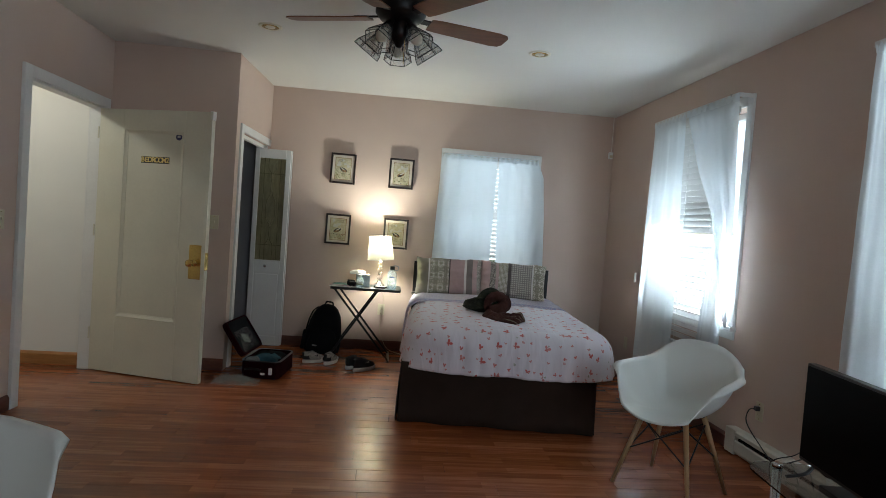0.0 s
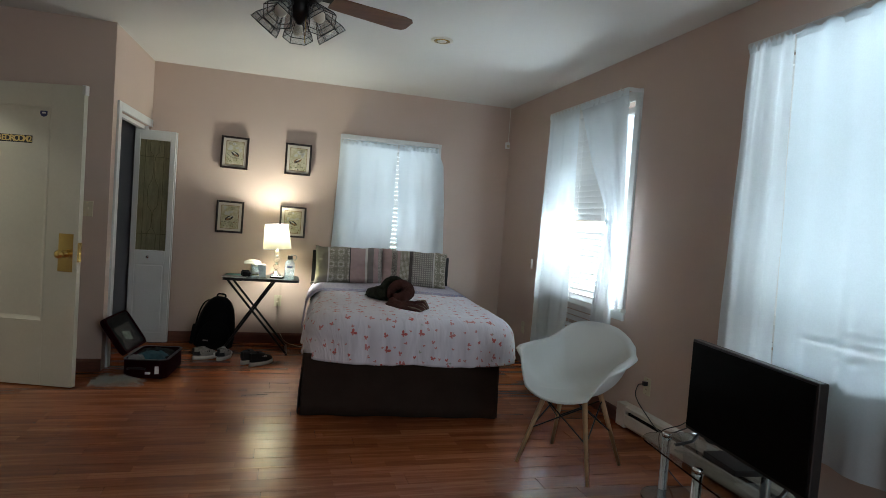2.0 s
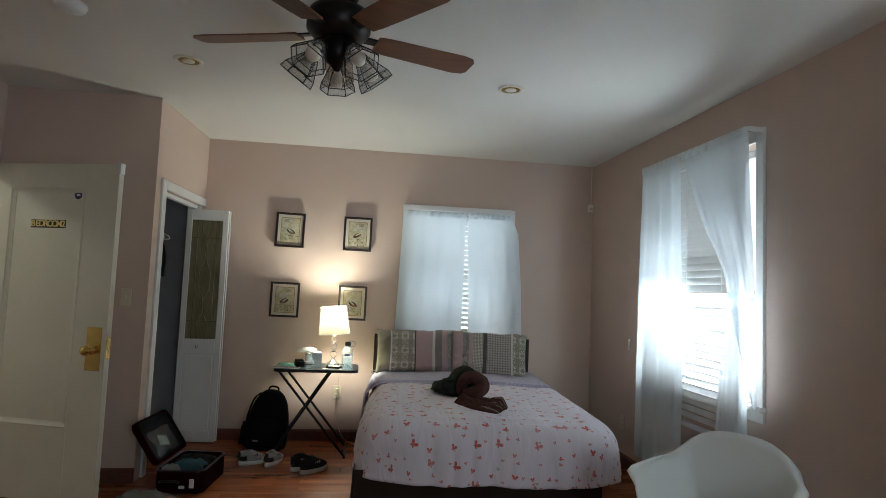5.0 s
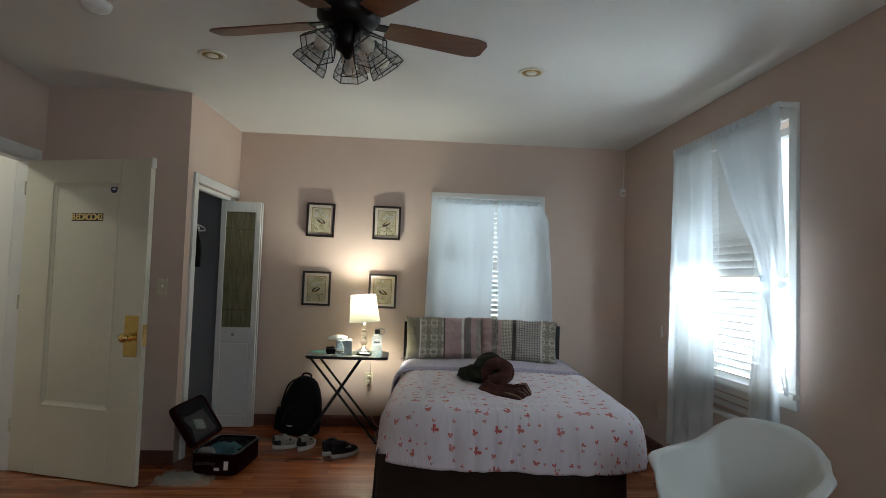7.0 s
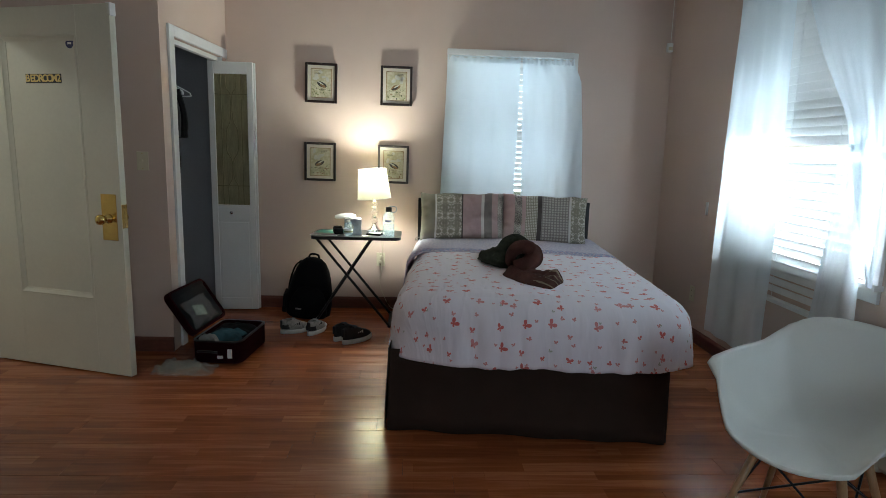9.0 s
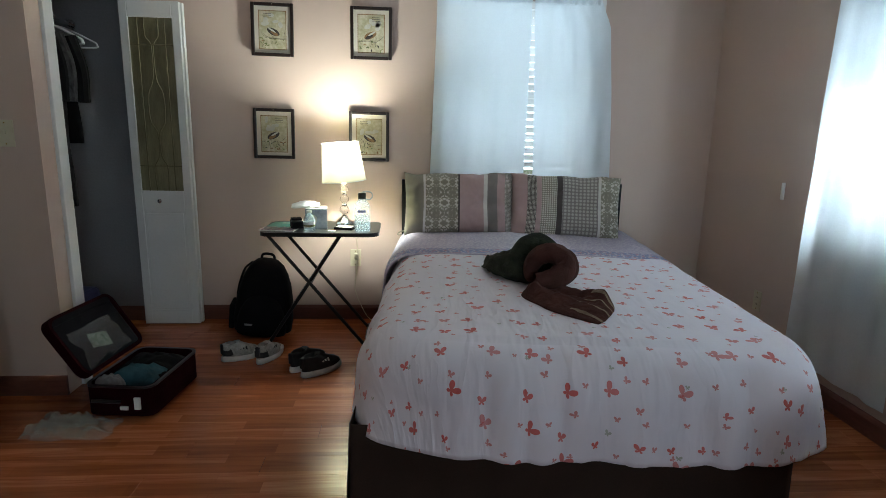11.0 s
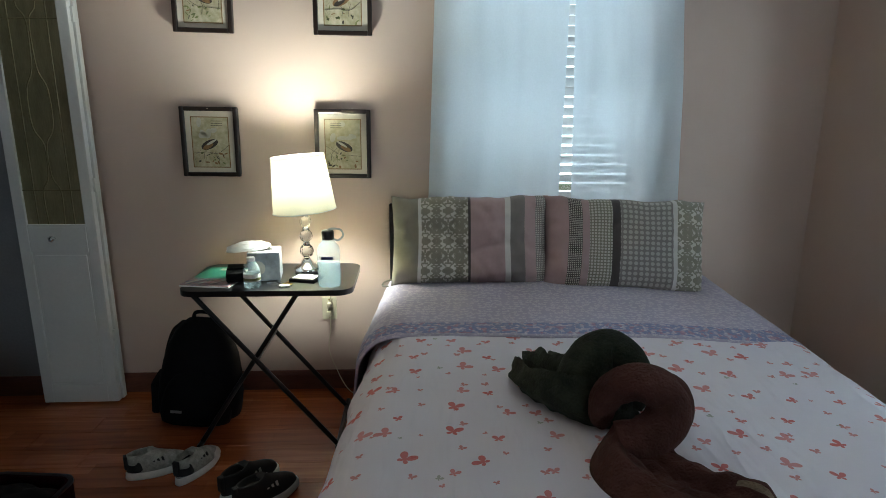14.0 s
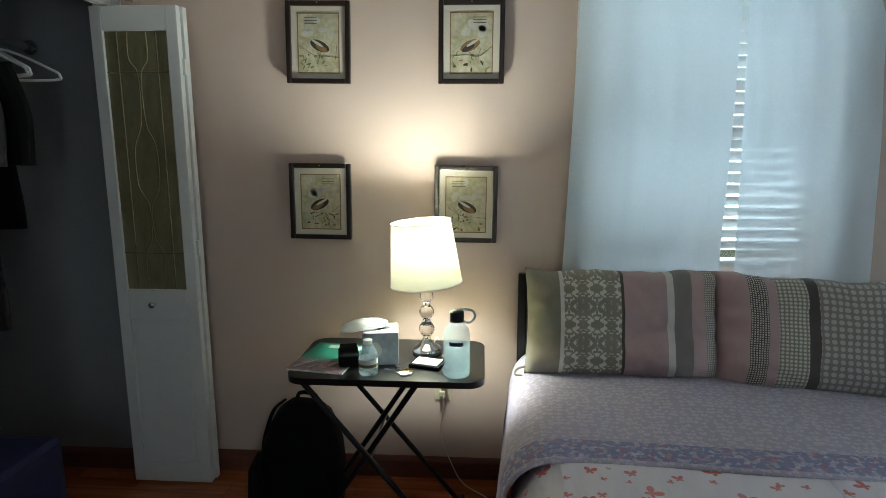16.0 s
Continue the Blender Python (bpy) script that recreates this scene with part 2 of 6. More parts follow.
def spline(pts, steps=8):
    P = [Vector(p) for p in pts]
    Q = [2 * P[0] - P[1], *P, 2 * P[-1] - P[-2]]
    out = []
    for i in range(1, len(Q) - 2):
        a, b, c, d = Q[i - 1], Q[i], Q[i + 1], Q[i + 2]
        for k in range(steps):
            t = k / steps
            out.append(0.5 * (2 * b + (c - a) * t + (2 * a - 5 * b + 4 * c - d) * t * t + (3 * b - a - 3 * c + d) * t ** 3))
    out.append(P[-1])
    return out


def sweep(pts, radius, n=10, steps=8, bm=None, m=None, flat=1.0, wob=0.0, curved=True):
    """A tube along a smooth line; radius may be a list, one for each given point."""
    line = spline(pts, steps) if curved else [Vector(p) for p in pts]
    rad = radius if isinstance(radius, (list, tuple)) else [radius] * len(pts)
    loops = []
    up = Vector((0.13, 0.21, 0.97)).normalized()
    for i, p in enumerate(line):
        t = (line[min(i + 1, len(line) - 1)] - line[max(i - 1, 0)]).normalized()
        side = t.cross(up) if i == 0 else side - t * side.dot(t)
        if side.length < 1e-3:
            side = t.cross(Vector((1, 0, 0)))
        side.normalize()
        nrm = side.cross(t).normalized()
        f = i / max(1, len(line) - 1) * (len(rad) - 1)
        k = min(int(f), len(rad) - 2) if len(rad) > 1 else 0
        r = rad[k] + (rad[min(k + 1, len(rad) - 1)] - rad[k]) * (f - k)
        lp = []
        for j in range(n):
            a = 2 * math.pi * j / n
            w = 1 + wob * noise.noise(Vector((p.x * 14 + math.cos(a) * 1.3, p.y * 14 + math.sin(a) * 1.3, p.z * 14)))
            w += 0.45 * wob * noise.noise(Vector((p.x * 40 + math.cos(a) * 2.4, p.y * 40 + math.sin(a) * 2.4, p.z * 40 + 7)))
            lp.append(p + side * (math.cos(a) * r * w) + nrm * (math.sin(a) * r * w * flat))
        loops.append(lp)
    return rings(loops, True, True, bm, m)


def rod(a, b, r, r2=None, n=10, bm=None, m=None):
    return sweep([a, b], [r, r2 if r2 is not None else r], n, 1, bm, m, curved=False)


def slab(outline, z0, z1, bm=None, m=None):
    """A prism over a closed outline in x and y."""
    return rings([[(x, y, z0) for x, y in outline], [(x, y, z1) for x, y in outline]], True, True, bm, m)


def round_rect(x0, x1, y0, y1, r, n=6):
    out = []
    for cx, cy, a0 in ((x1 - r, y1 - r, 0), (x0 + r, y1 - r, 90), (x0 + r, y0 + r, 180), (x1 - r, y0 + r, 270)):
        for i in range(n + 1):
            a = radians(a0 + 90 * i / n)
            out.append((cx + r * math.cos(a), cy + r * math.sin(a)))
    return out


def frame_bars(w0, w1, h0, h1, wide, d0, d1, bevel=0.003):
    """Four bars round an opening in the x-z plane, mitre-free: two posts and two rails, each a bmesh."""
    return [box(w0, w0 + wide, d0, d1, h0, h1, bevel), box(w1 - wide, w1, d0, d1, h0, h1, bevel),
            box(w0 + wide, w1 - wide, d0, d1, h1 - wide, h1, bevel), box(w0 + wide, w1 - wide, d0, d1, h0, h0 + wide, bevel)]


def wall(name, p0, p1, height, thick, openings=(), material=None, label="", category="wall"):
    """A wall whose room side runs from p0 to p1; its thickness lies to the left of that way. openings: (s0, s1, z0, z1)."""
    d = Vector((p1[0] - p0[0], p1[1] - p0[1], 0))
    length = d.length
    bm = bmesh.new()
    s = 0.0
    for s0, s1, z0, z1 in sorted(openings):
        box(s, s0, 0, thick, 0, height, bm=bm)
        if z0 > 0:
            box(s0, s1, 0, thick, 0, z0, bm=bm)
        box(s0, s1, 0, thick, z1, height, bm=bm)
        s = s1
    box(s, length, 0, thick, 0, height, bm=bm)
    ob = part(name, bm, material or WALL)
    ob.matrix_basis = Matrix.Translation((p0[0], p0[1], 0)) @ Matrix.Rotation(math.atan2(d.y, d.x), 4, "Z")
    return tagged(ob, label, category, kind="structure")


def along(p0, p1):
    """The frame of a wall: x along it, y outward through it, z up."""
    return Matrix.Translation((p0[0], p0[1], 0)) @ Matrix.Rotation(math.atan2(p1[1] - p0[1], p1[0] - p0[0]), 4, "Z")


# ---- structure ----
H = 2.595
BACK0, BACK1 = (-2.62, 6.02), (2.17, 6.02)
RIGHT0, RIGHT1 = (2.05, 6.02), (2.05, -1.5)
CL0, CL1 = (-1.545, 5.006), (-1.495, 6.02)
W1 = (0.29, 1.22, 0.92, 2.05)          # window in the back wall: x0, x1, z0, z1
W2 = (3.66, 4.76, 0.80, 2.26)          # windows in the side wall: y0, y1, z0, z1
W3 = (1.36, 2.46, 0.80, 2.26)

wall("wall_north", BACK0, BACK1, H, 0.18, [(W1[0] + 2.62, W1[1] + 2.62, W1[2], W1[3])], label="dusty pink painted bedroom wall behind the bed")
wall("wall_east", RIGHT0, RIGHT1, H, 0.18, [(6.02 - W2[1], 6.02 - W2[0], W2[2], W2[3]), (6.02 - W3[1], 6.02 - W3[0], W3[2], W3[3])], label="dusty pink painted wall with two tall windows")
wall("wall_west", (-2.52, -1.5), (-2.52, 6.02), H, 0.075, [(5.32, 6.27, 0.0, 2.045)], label="dusty pink painted wall with the doorway to the hall")
wall("wall_alcove", (-2.52, 4.906), (-1.545, 4.906), H, 0.10, label="dusty pink painted wall beside the closet")
wall("wall_closet", CL0, CL1, H, 0.11, [(0.07, 0.93, 0.0, 1.985)], label="dusty pink painted wall with the closet opening")
# the opening here is added, out of view, to admit the fill light
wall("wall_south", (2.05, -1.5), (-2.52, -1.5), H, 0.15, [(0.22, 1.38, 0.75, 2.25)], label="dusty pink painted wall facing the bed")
wall("wall_hall_north", (-4.3, 4.86), (-2.597, 4.86), H, 0.10, material=WALL_HALL, label="off-white painted hall wall")
wall("wall_hall_west", (-4.3, 2.6), (-4.3, 4.86), H, 0.10, material=WALL_HALL, label="off-white painted hall wall")
wall("wall_hall_south", (-2.597, 2.6), (-4.3, 2.6), H, 0.10, material=WALL_HALL, label="off-white painted hall wall")
tagged(part("wall_hall_lining", box(-2.603, -2.597, 2.6, 3.73, 0, H), WALL_HALL), "off-white painted hall wall beside the doorway", "wall", kind="structure")
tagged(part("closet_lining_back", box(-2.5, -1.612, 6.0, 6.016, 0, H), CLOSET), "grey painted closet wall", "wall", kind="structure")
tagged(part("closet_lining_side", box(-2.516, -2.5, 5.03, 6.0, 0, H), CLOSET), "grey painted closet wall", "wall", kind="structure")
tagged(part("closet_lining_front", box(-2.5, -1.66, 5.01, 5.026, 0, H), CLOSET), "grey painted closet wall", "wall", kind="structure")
tagged(part("ceiling", box(-4.4, -2.6, 2.5, 4.96, H, H + 0.12, bm=box(-2.6, 2.23, -1.65, 6.2, H, H + 0.12)), CEIL), "plain off-white painted plaster ceiling", "ceiling", kind="structure")
tagged(part("ground", box(-400, 400, -400, 400, -0.75, -0.6), GROUND), "green grass around the house", "ground", kind="structure")


def baseboard(name, p0, p1, label, material, h=0.095, skip=()):
    d = math.hypot(p1[0] - p0[0], p1[1] - p0[1])
    bm = bmesh.new()
    s = 0.0
    for a, b in (*skip, (d, d)):
        if a - s > 0.01:
            rings([[(x, -y, z) for y, z in ((0.0, 0.0), (0.016, 0.0), (0.016, h - 0.02), (0.009, h - 0.006), (0.004, h), (0.0, h))] for x in (s, a)], True, True, bm)
        s = b
    ob = part(name, bm, material)
    ob.matrix_basis = along(p0, p1)
    tagged(ob, label, "baseboard", kind="structure")


DARKB = "dark reddish-brown wooden baseboard"
baseboard("baseboard_north", (-1.49, 6.02), (2.05, 6.02), DARKB, BASEB)
baseboard("baseboard_east", RIGHT0, RIGHT1, DARKB, BASEB, skip=((2.5, 5.2),))
baseboard("baseboard_west", (-2.52, -1.5), (-2.52, 4.906), DARKB, BASEB, skip=((5.24, 6.35),))
baseboard("baseboard_alcove", (-2.50, 4.906), (-1.545, 4.906), DARKB, BASEB)
baseboard("baseboard_south", (2.05, -1.5), (-2.52, -1.5), DARKB, BASEB)
baseboard("baseboard_closet", (-2.5, 6.0), (-1.62, 6.0), DARKB, BASEB)
baseboard("baseboard_hall", (-4.3, 4.86), (-2.597, 4.86), "orange-brown wooden baseboard in the hall", BASEH, h=0.10)

# door casing towards the room: posts and head
casing = thing("door_casing", "white painted wooden door casing around the doorway", "door casing", kind="structure")
part("post", box(-2.52, -2.498, 3.745, 3.82, 0, 2.12, 0.004), TRIM, casing)
part("post", box(-2.52, -2.498, 4.77, 4.845, 0, 2.12, 0.004), TRIM, casing)
part("head", box(-2.52, -2.498, 3.82, 4.77, 2.045, 2.12, 0.004), TRIM, casing)
part("jamb", box(-2.6, -2.515, 3.82, 3.838, 0, 2.045, 0.003), TRIM, casing)
part("jamb", box(-2.6, -2.515, 4.752, 4.77, 0, 2.045, 0.003), TRIM, casing)
part("jamb_head", box(-2.6, -2.515, 3.838, 4.752, 2.03, 2.048, 0.003), TRIM, casing)
part("hall_post", box(-2.614, -2.5985, 4.752, 4.84, 0, 2.12, 0.004), TRIM, casing)

# closet casing, in the frame of the closet wall
CM = along(CL0, CL1)
casing = thing("closet_casing", "white painted wooden casing round the closet opening", "closet casing", CM, kind="structure")
part("post", box(0.005, 0.075, -0.018, 0, 0, 2.05, 0.004), TRIM, casing)
part("head", box(0.075, 0.99, -0.018, 0, 1.985, 2.05, 0.004), TRIM, casing)
part("jamb", box(0.07, 0.086, 0.0, 0.11, 0, 1.985, 0.003), TRIM, casing)
part("jamb", box(0.914, 0.93, 0.0, 0.11, 0, 1.985, 0.003), TRIM, casing)
part("track", box(0.086, 0.914, 0.03, 0.07, 1.955, 1.985, 0.003), TRIM, casing, "white metal door track")

# ---- windows ----


def window(name, m, x0, x1, z0, z1, slat_bottom, label, blind_label, tilt=-58, zones=(), gap=None, hang=None, zm=None):
    """A sash window in a wall's frame (x along, y outward), with casing, sill, panes, and a slatted blind of its own."""
    w = thing(name, label, "window", m, kind="structure")
    part("window_frame", box(x0, x0 + 0.045, 0.10, 0.15, z0, z1, 0.004), TRIM, w)
    part("frame_side", box(x1 - 0.045, x1, 0.10, 0.15, z0, z1, 0.004), TRIM, w)
    part("frame_top", box(x0 + 0.045, x1 - 0.045, 0.10, 0.15, z1 - 0.045, z1, 0.004), TRIM, w)
    part("frame_bottom", box(x0 + 0.045, x1 - 0.045, 0.10, 0.15, z0, z0 + 0.05, 0.004), TRIM, w)
    zm = zm or (z0 + z1) / 2
    part("meeting_rail", box(x0 + 0.045, x1 - 0.045, 0.095, 0.15, zm - 0.025, zm + 0.025, 0.004), TRIM, w)
    for za, zb, y in ((z0 + 0.05, zm - 0.025, 0.120), (zm + 0.025, z1 - 0.045, 0.130)):
        p = part("pane", box(x0 + 0.045, x1 - 0.045, y, y + 0.004, za, zb), PANE, w, "clear window pane")
        p.visible_shadow = False
    for xa, xb in ((x0 - 0.06, x0 + 0.004), (x1 - 0.004, x1 + 0.06)):
        part("casing_post", box(xa, xb, -0.02, 0.0, z0 - 0.01, z1 + 0.07, 0.004), TRIM, w)
    part("casing_head", box(x0 + 0.004, x1 - 0.004, -0.02, 0, z1 - 0.004, z1 + 0.07, 0.004), TRIM, w)
    part("window_sill", box(x0 - 0.07, x1 + 0.07, -0.045, 0.095, z0 - 0.035, z0 - 0.008, 0.006), TRIM, w)
    part("apron", box(x0 - 0.06, x1 + 0.06, -0.016, 0, z0 - 0.095, z0 - 0.036, 0.004), TRIM, w)
    b = thing("window_blind", blind_label, "blind", m)
    yb = 0.047 if hang is None else hang
    xa, xb = (x0 + 0.012, x1 - 0.012) if hang is None else (x0 + 0.004, x1 - 0.012)
    part("headrail", box(xa, xb, yb - 0.025, yb + 0.025, z1 - 0.05, z1 - 0.004, 0.004), SLAT, b)
    n = int((z1 - 0.07 - slat_bottom) / 0.0445)
    made = {}
    for i in range(n):
        z = z1 - 0.075 - 0.0445 * i
        if gap is not None and gap[0] < z < gap[1]:
            continue
        turn = tilt
        for z_low, z_high, other in zones:
            if z_low < z < z_high:
                turn = other
        turn += (0, 1.5, -1.0, 0.5)[i % 4]
        if turn not in made:
            sl = rings([[(x, y * 0.025, 0.0022 * (1 - y * y) + 0.0012) for y in (-1, -0.5, 0, 0.5, 1)] + [(x, y * 0.025, 0.0022 * (1 - y * y) - 0.0012) for y in (1, 0.5, 0, -0.5, -1)] for x in (xa, xb)])
            bmesh.ops.transform(sl, matrix=Matrix.Rotation(radians(turn), 4, "X"), verts=sl.verts)
            made[turn] = s = part("slat", sl, SLAT, b)
        else:
            s = new("slat", made[turn].data)
            s.parent = b
        s.location = (0, yb, z)
    part("bottom_rail", box(xa, xb, yb - 0.022, yb + 0.022, slat_bottom - 0.03, slat_bottom - 0.008, 0.004), SLAT, b)
    for x in (x0 + 0.18, (x0 + x1) / 2, x1 - 0.18):
        part("cord", rod((x, yb - 0.026, slat_bottom - 0.01), (x, yb - 0.026, z1 - 0.05), 0.0012, n=5), SLAT, b)
    return w


window("window_1", along(BACK0, BACK1), W1[0] + 2.62, W1[1] + 2.62, W1[2], W1[3], 0.985, "white framed sash window behind the bed", "white slatted blind lowered most of the way", -48)
window("window_2", along(RIGHT0, RIGHT1), 6.02 - W2[1], 6.02 - W2[0], W2[2], W2[3], 0.585, "white framed sash window beside the bed", "white slatted blind, half tilted open, hanging past the sill", -64, ((1.40, 1.62, -70), (0.5, 1.40, -60)), (1.335, 1.39), -0.078, 1.36)
window("window_3", along(RIGHT0, RIGHT1), 6.02 - W3[1], 6.02 - W3[0], W3[2], W3[3], 0.83, "white framed sash window behind the television", "white slatted blind lowered behind sheer curtains")

# added window, never in view: frame and pane around the south fill light
sw_ = thing("fill_window", "added unseen white framed window for fill light, facing the bed", "window", along((2.05, -1.5), (-2.52, -1.5)), kind="structure")
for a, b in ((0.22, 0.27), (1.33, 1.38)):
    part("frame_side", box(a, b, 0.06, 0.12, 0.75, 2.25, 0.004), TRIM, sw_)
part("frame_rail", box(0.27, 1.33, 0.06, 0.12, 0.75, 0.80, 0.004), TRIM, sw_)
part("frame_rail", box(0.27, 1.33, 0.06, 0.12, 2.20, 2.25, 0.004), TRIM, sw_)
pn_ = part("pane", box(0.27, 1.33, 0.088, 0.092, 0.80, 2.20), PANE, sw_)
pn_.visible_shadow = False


def curtain(name, m, left, right, top, depth, folds, amp, label, seed=0, rows=26, cols=90, cloth=SHEER):
    """Hanging cloth: left and right give its edges along the wall at heights from the top down, as lists of (z, x)."""
    def at(tab, z):
        if z >= tab[0][0]:
            return tab[0][1]
        for (za, xa), (zb, xb) in zip(tab, tab[1:]):
            if za >= z >= zb:
                return xa + (xb - xa) * (za - z) / max(1e-6, za - zb)
        return tab[-1][1]
    bot_l, bot_r = left[-1][0], right[-1][0]
    loops = []
    for r in range(rows + 1):
        f = r / rows
        row = []
        for c in range(cols + 1):
            u = c / cols
            z = top + ((bot_l + (bot_r - bot_l) * u) - top) * f
            x = at(left, max(z, bot_l)) * (1 - u) + at(right, max(z, bot_r)) * u
            ph = u * folds * 2 * math.pi + 1.4 * noise.noise(Vector((u * 3 + seed, f * 0.8, seed)))
            a = amp * (0.55 + 0.45 * f) * (0.6 + 0.8 * abs(noise.noise(Vector((u * 5, seed * 3.1, 0.3)))))
            y = -depth + a * math.sin(ph) + 0.006 * noise.noise(Vector((u * 9, f * 5, seed)))
            row.append((x, min(y, -0.024), z))
        loops.append(row)
    bm = rings(loops, False, False)
    t = thing(name, label, "curtain", m)
    part("cloth", bm, cloth, t, smooth=True)
    # gathered heading with the rod pocket
    hd = [[(left[0][1] + (right[0][1] - left[0][1]) * c / 60, -depth + 0.004 * math.sin(c * 0.9 + seed) + dy, top + dz) for c in range(61)] for dy, dz in ((-0.004, -0.03), (-0.008, 0.0), (0.0, 0.022))]
    part("heading", rings(hd, False, False), SHEER, t, smooth=True)
    return t


NB = along(BACK0, BACK1)
RB = along(RIGHT0, RIGHT1)
k = 2.62
curtain("curtain", NB, [(2.04, 0.232 + k), (1.5, 0.215 + k), (0.70, 0.19 + k)], [(2.04, 0.805 + k), (1.5, 0.805 + k), (0.70, 0.795 + k)], 2.045, 0.07, 3, 0.008, "sheer white curtain hanging behind the bed", 1)
curtain("curtain", NB, [(2.04, 0.822 + k), (1.5, 0.842 + k), (0.70, 0.865 + k)], [(2.04, 1.235 + k), (1.9, 1.30 + k), (1.5, 1.335 + k), (0.70, 1.375 + k)], 2.045, 0.07, 3, 0.008, "thin sheer white curtain hanging behind the bed", 2, cloth=SHEERB)
y2 = 6.02
curtain("curtain", RB, [(2.29, y2 - 4.80), (1.5, y2 - 4.83), (0.94, y2 - 4.84), (0.20, y2 - 4.86)], [(2.29, y2 - 4.28), (1.6, y2 - 4.25), (1.1, y2 - 4.22), (0.20, y2 - 4.23)], 2.30, 0.118, 3, 0.010, "long sheer white curtain hanging to one side of the window", 3)
curtain("curtain", RB, [(2.29, y2 - 4.25), (1.85, y2 - 4.02), (1.52, y2 - 3.79), (1.31, y2 - 3.73), (0.80, y2 - 3.545)], [(2.29, y2 - 3.588), (1.58, y2 - 3.535), (0.80, y2 - 3.51)], 2.30, 0.122, 2, 0.006, "sheer white curtain pulled aside and caught at the sill", 4, cloth=SHEERW)
curtain("curtain", RB, [(1.40, y2 - 3.76), (1.12, y2 - 3.81), (0.88, y2 - 3.85), (0.42, y2 - 3.90)], [(1.40, y2 - 3.66), (0.80, y2 - 3.60), (0.42, y2 - 3.58)], 1.40, 0.112, 2, 0.008, "loose tail of sheer white curtain below the sill", 5, cloth=SHEERW)
curtain("curtain", RB, [(2.29, y2 - 2.52), (1.4, y2 - 2.55), (0.40, y2 - 2.57)], [(2.29, y2 - 2.25), (1.4, y2 - 2.22), (0.40, y2 - 2.20)], 2.30, 0.118, 2, 0.024, "sheer white curtain drawn over the window", 6)
curtain("curtain", RB, [(2.29, y2 - 2.24), (1.4, y2 - 2.21), (0.40, y2 - 2.19)], [(2.29, y2 - 1.28), (1.4, y2 - 1.26), (0.40, y2 - 1.24)], 2.30, 0.118, 4, 0.028, "sheer white curtain drawn over the window", 7, cloth=SHEERT)

val = thing("curtain_rail", "white painted board over the window with a thin curtain rod", "curtain rail", NB)
part("board", box(0.228 + k, 1.227 + k, -0.095, -0.0225, 2.068, 2.112, 0.004), TRIM, val)
part("curtain_rod", rod((0.235 + k, -0.070, 2.052), (1.235 + k, -0.070, 2.052), 0.006), TRIM, val)
part("bracket", box(0.24 + k, 0.26 + k, -0.075, -0.0225, 2.03, 2.066), TRIM, val)
part("bracket", box(1.21 + k, 1.23 + k, -0.075, -0.0225, 2.03, 2.066), TRIM, val)
for ya, yb in ((4.80, 3.60), (2.53, 1.27)):
    rail = thing("curtain_rod", "flat white metal curtain rod with brackets above the window", "curtain rod", RB)
    part("tube", box(y2 - ya, y2 - yb, -0.123, -0.113, 2.296, 2.326, 0.003), TRIM, rail)
    for y in (ya, yb):
        part("return", box(y2 - y - 0.004, y2 - y + 0.004, -0.123, -0.021, 2.297, 2.325, 0.003), TRIM, rail)
    part("bracket", box(y2 - yb - 0.10, y2 - yb - 0.08, -0.126, -0.112, 2.292, 2.330, 0.003), CHROME, rail)

# ---- bedroom door ----
DA = math.atan2(4.465 - 4.765, -1.60 + 2.53)
DM = Matrix.Translation((-2.515, 4.755, 0)) @ Matrix.Rotation(DA, 4, "Z")
DL = 0.965
door = thing("door_1", "cream painted panelled bedroom door standing wide open", "door", DM, kind="structure")
P0, P1, Q0, Q1 = 0.215, 0.745, 0.44, 1.885
for a, b, c, d in ((0, P0, 0.008, 2.03), (P1, DL, 0.008, 2.03), (P0, P1, 0.008, Q0), (P0, P1, Q1, 2.03)):
    part("rail", box(a, b, -0.02, 0.02, c, d, 0.0015, 1), DOORP, door)
part("panel", box(P0, P1, -0.0065, 0.0065, Q0, Q1), DOORP, door)
BEAD = ((0.0, 0.004), (0.0, 0.0205), (0.25, 0.0225), (0.45, 0.017), (0.75, 0.0115), (1.0, 0.009), (1.0, 0.004))
BWID = 0.034
for side in (-1, 1):
    for edge, turn in ((P0, 1), (P1, -1)):
        part("moulding", rings([[(edge + turn * BWID * u, side * v, z) for u, v in BEAD] for z in (Q0, Q1)]), DOORP, door)
    for edge, turn in ((Q0, 1), (Q1, -1)):
        part("moulding", rings([[(x, side * (v - 0.0003), edge + turn * BWID * u) for u, v in BEAD] for x in (P0, P1)]), DOORP, door)
part("lock_plate", box(0.835, 0.935, -0.0235, -0.02, 0.79, 1.045, 0.002), BRASS, door, "brass lock plate")
part("edge_plate", box(DL - 0.012, DL + 0.003, -0.018, 0.018, 0.86, 0.99, 0.001), BRASS, door, "brass edge plate")
for s in (-1, 1):
    kn = lathe([(0.026, 0.0), (0.026, 0.006), (0.011, 0.010), (0.010, 0.034), (0.024, 0.042), (0.029, 0.056), (0.026, 0.068), (0.012, 0.075), (0.002, 0.076)], 20)
    bmesh.ops.transform(kn, matrix=Matrix.Translation((0.88, s * 0.0235, 0.91)) @ Matrix.Rotation(radians(90 if s < 0 else -90), 4, "X"), verts=kn.verts)
    part("door_knob", kn, BRASS, door, "aged brass door knob", True)
for z in (0.25, 1.05, 1.8):
    part("hinge", rod((-0.006, -0.024, z), (-0.006, -0.024, z + 0.09), 0.006), DOORP, door)
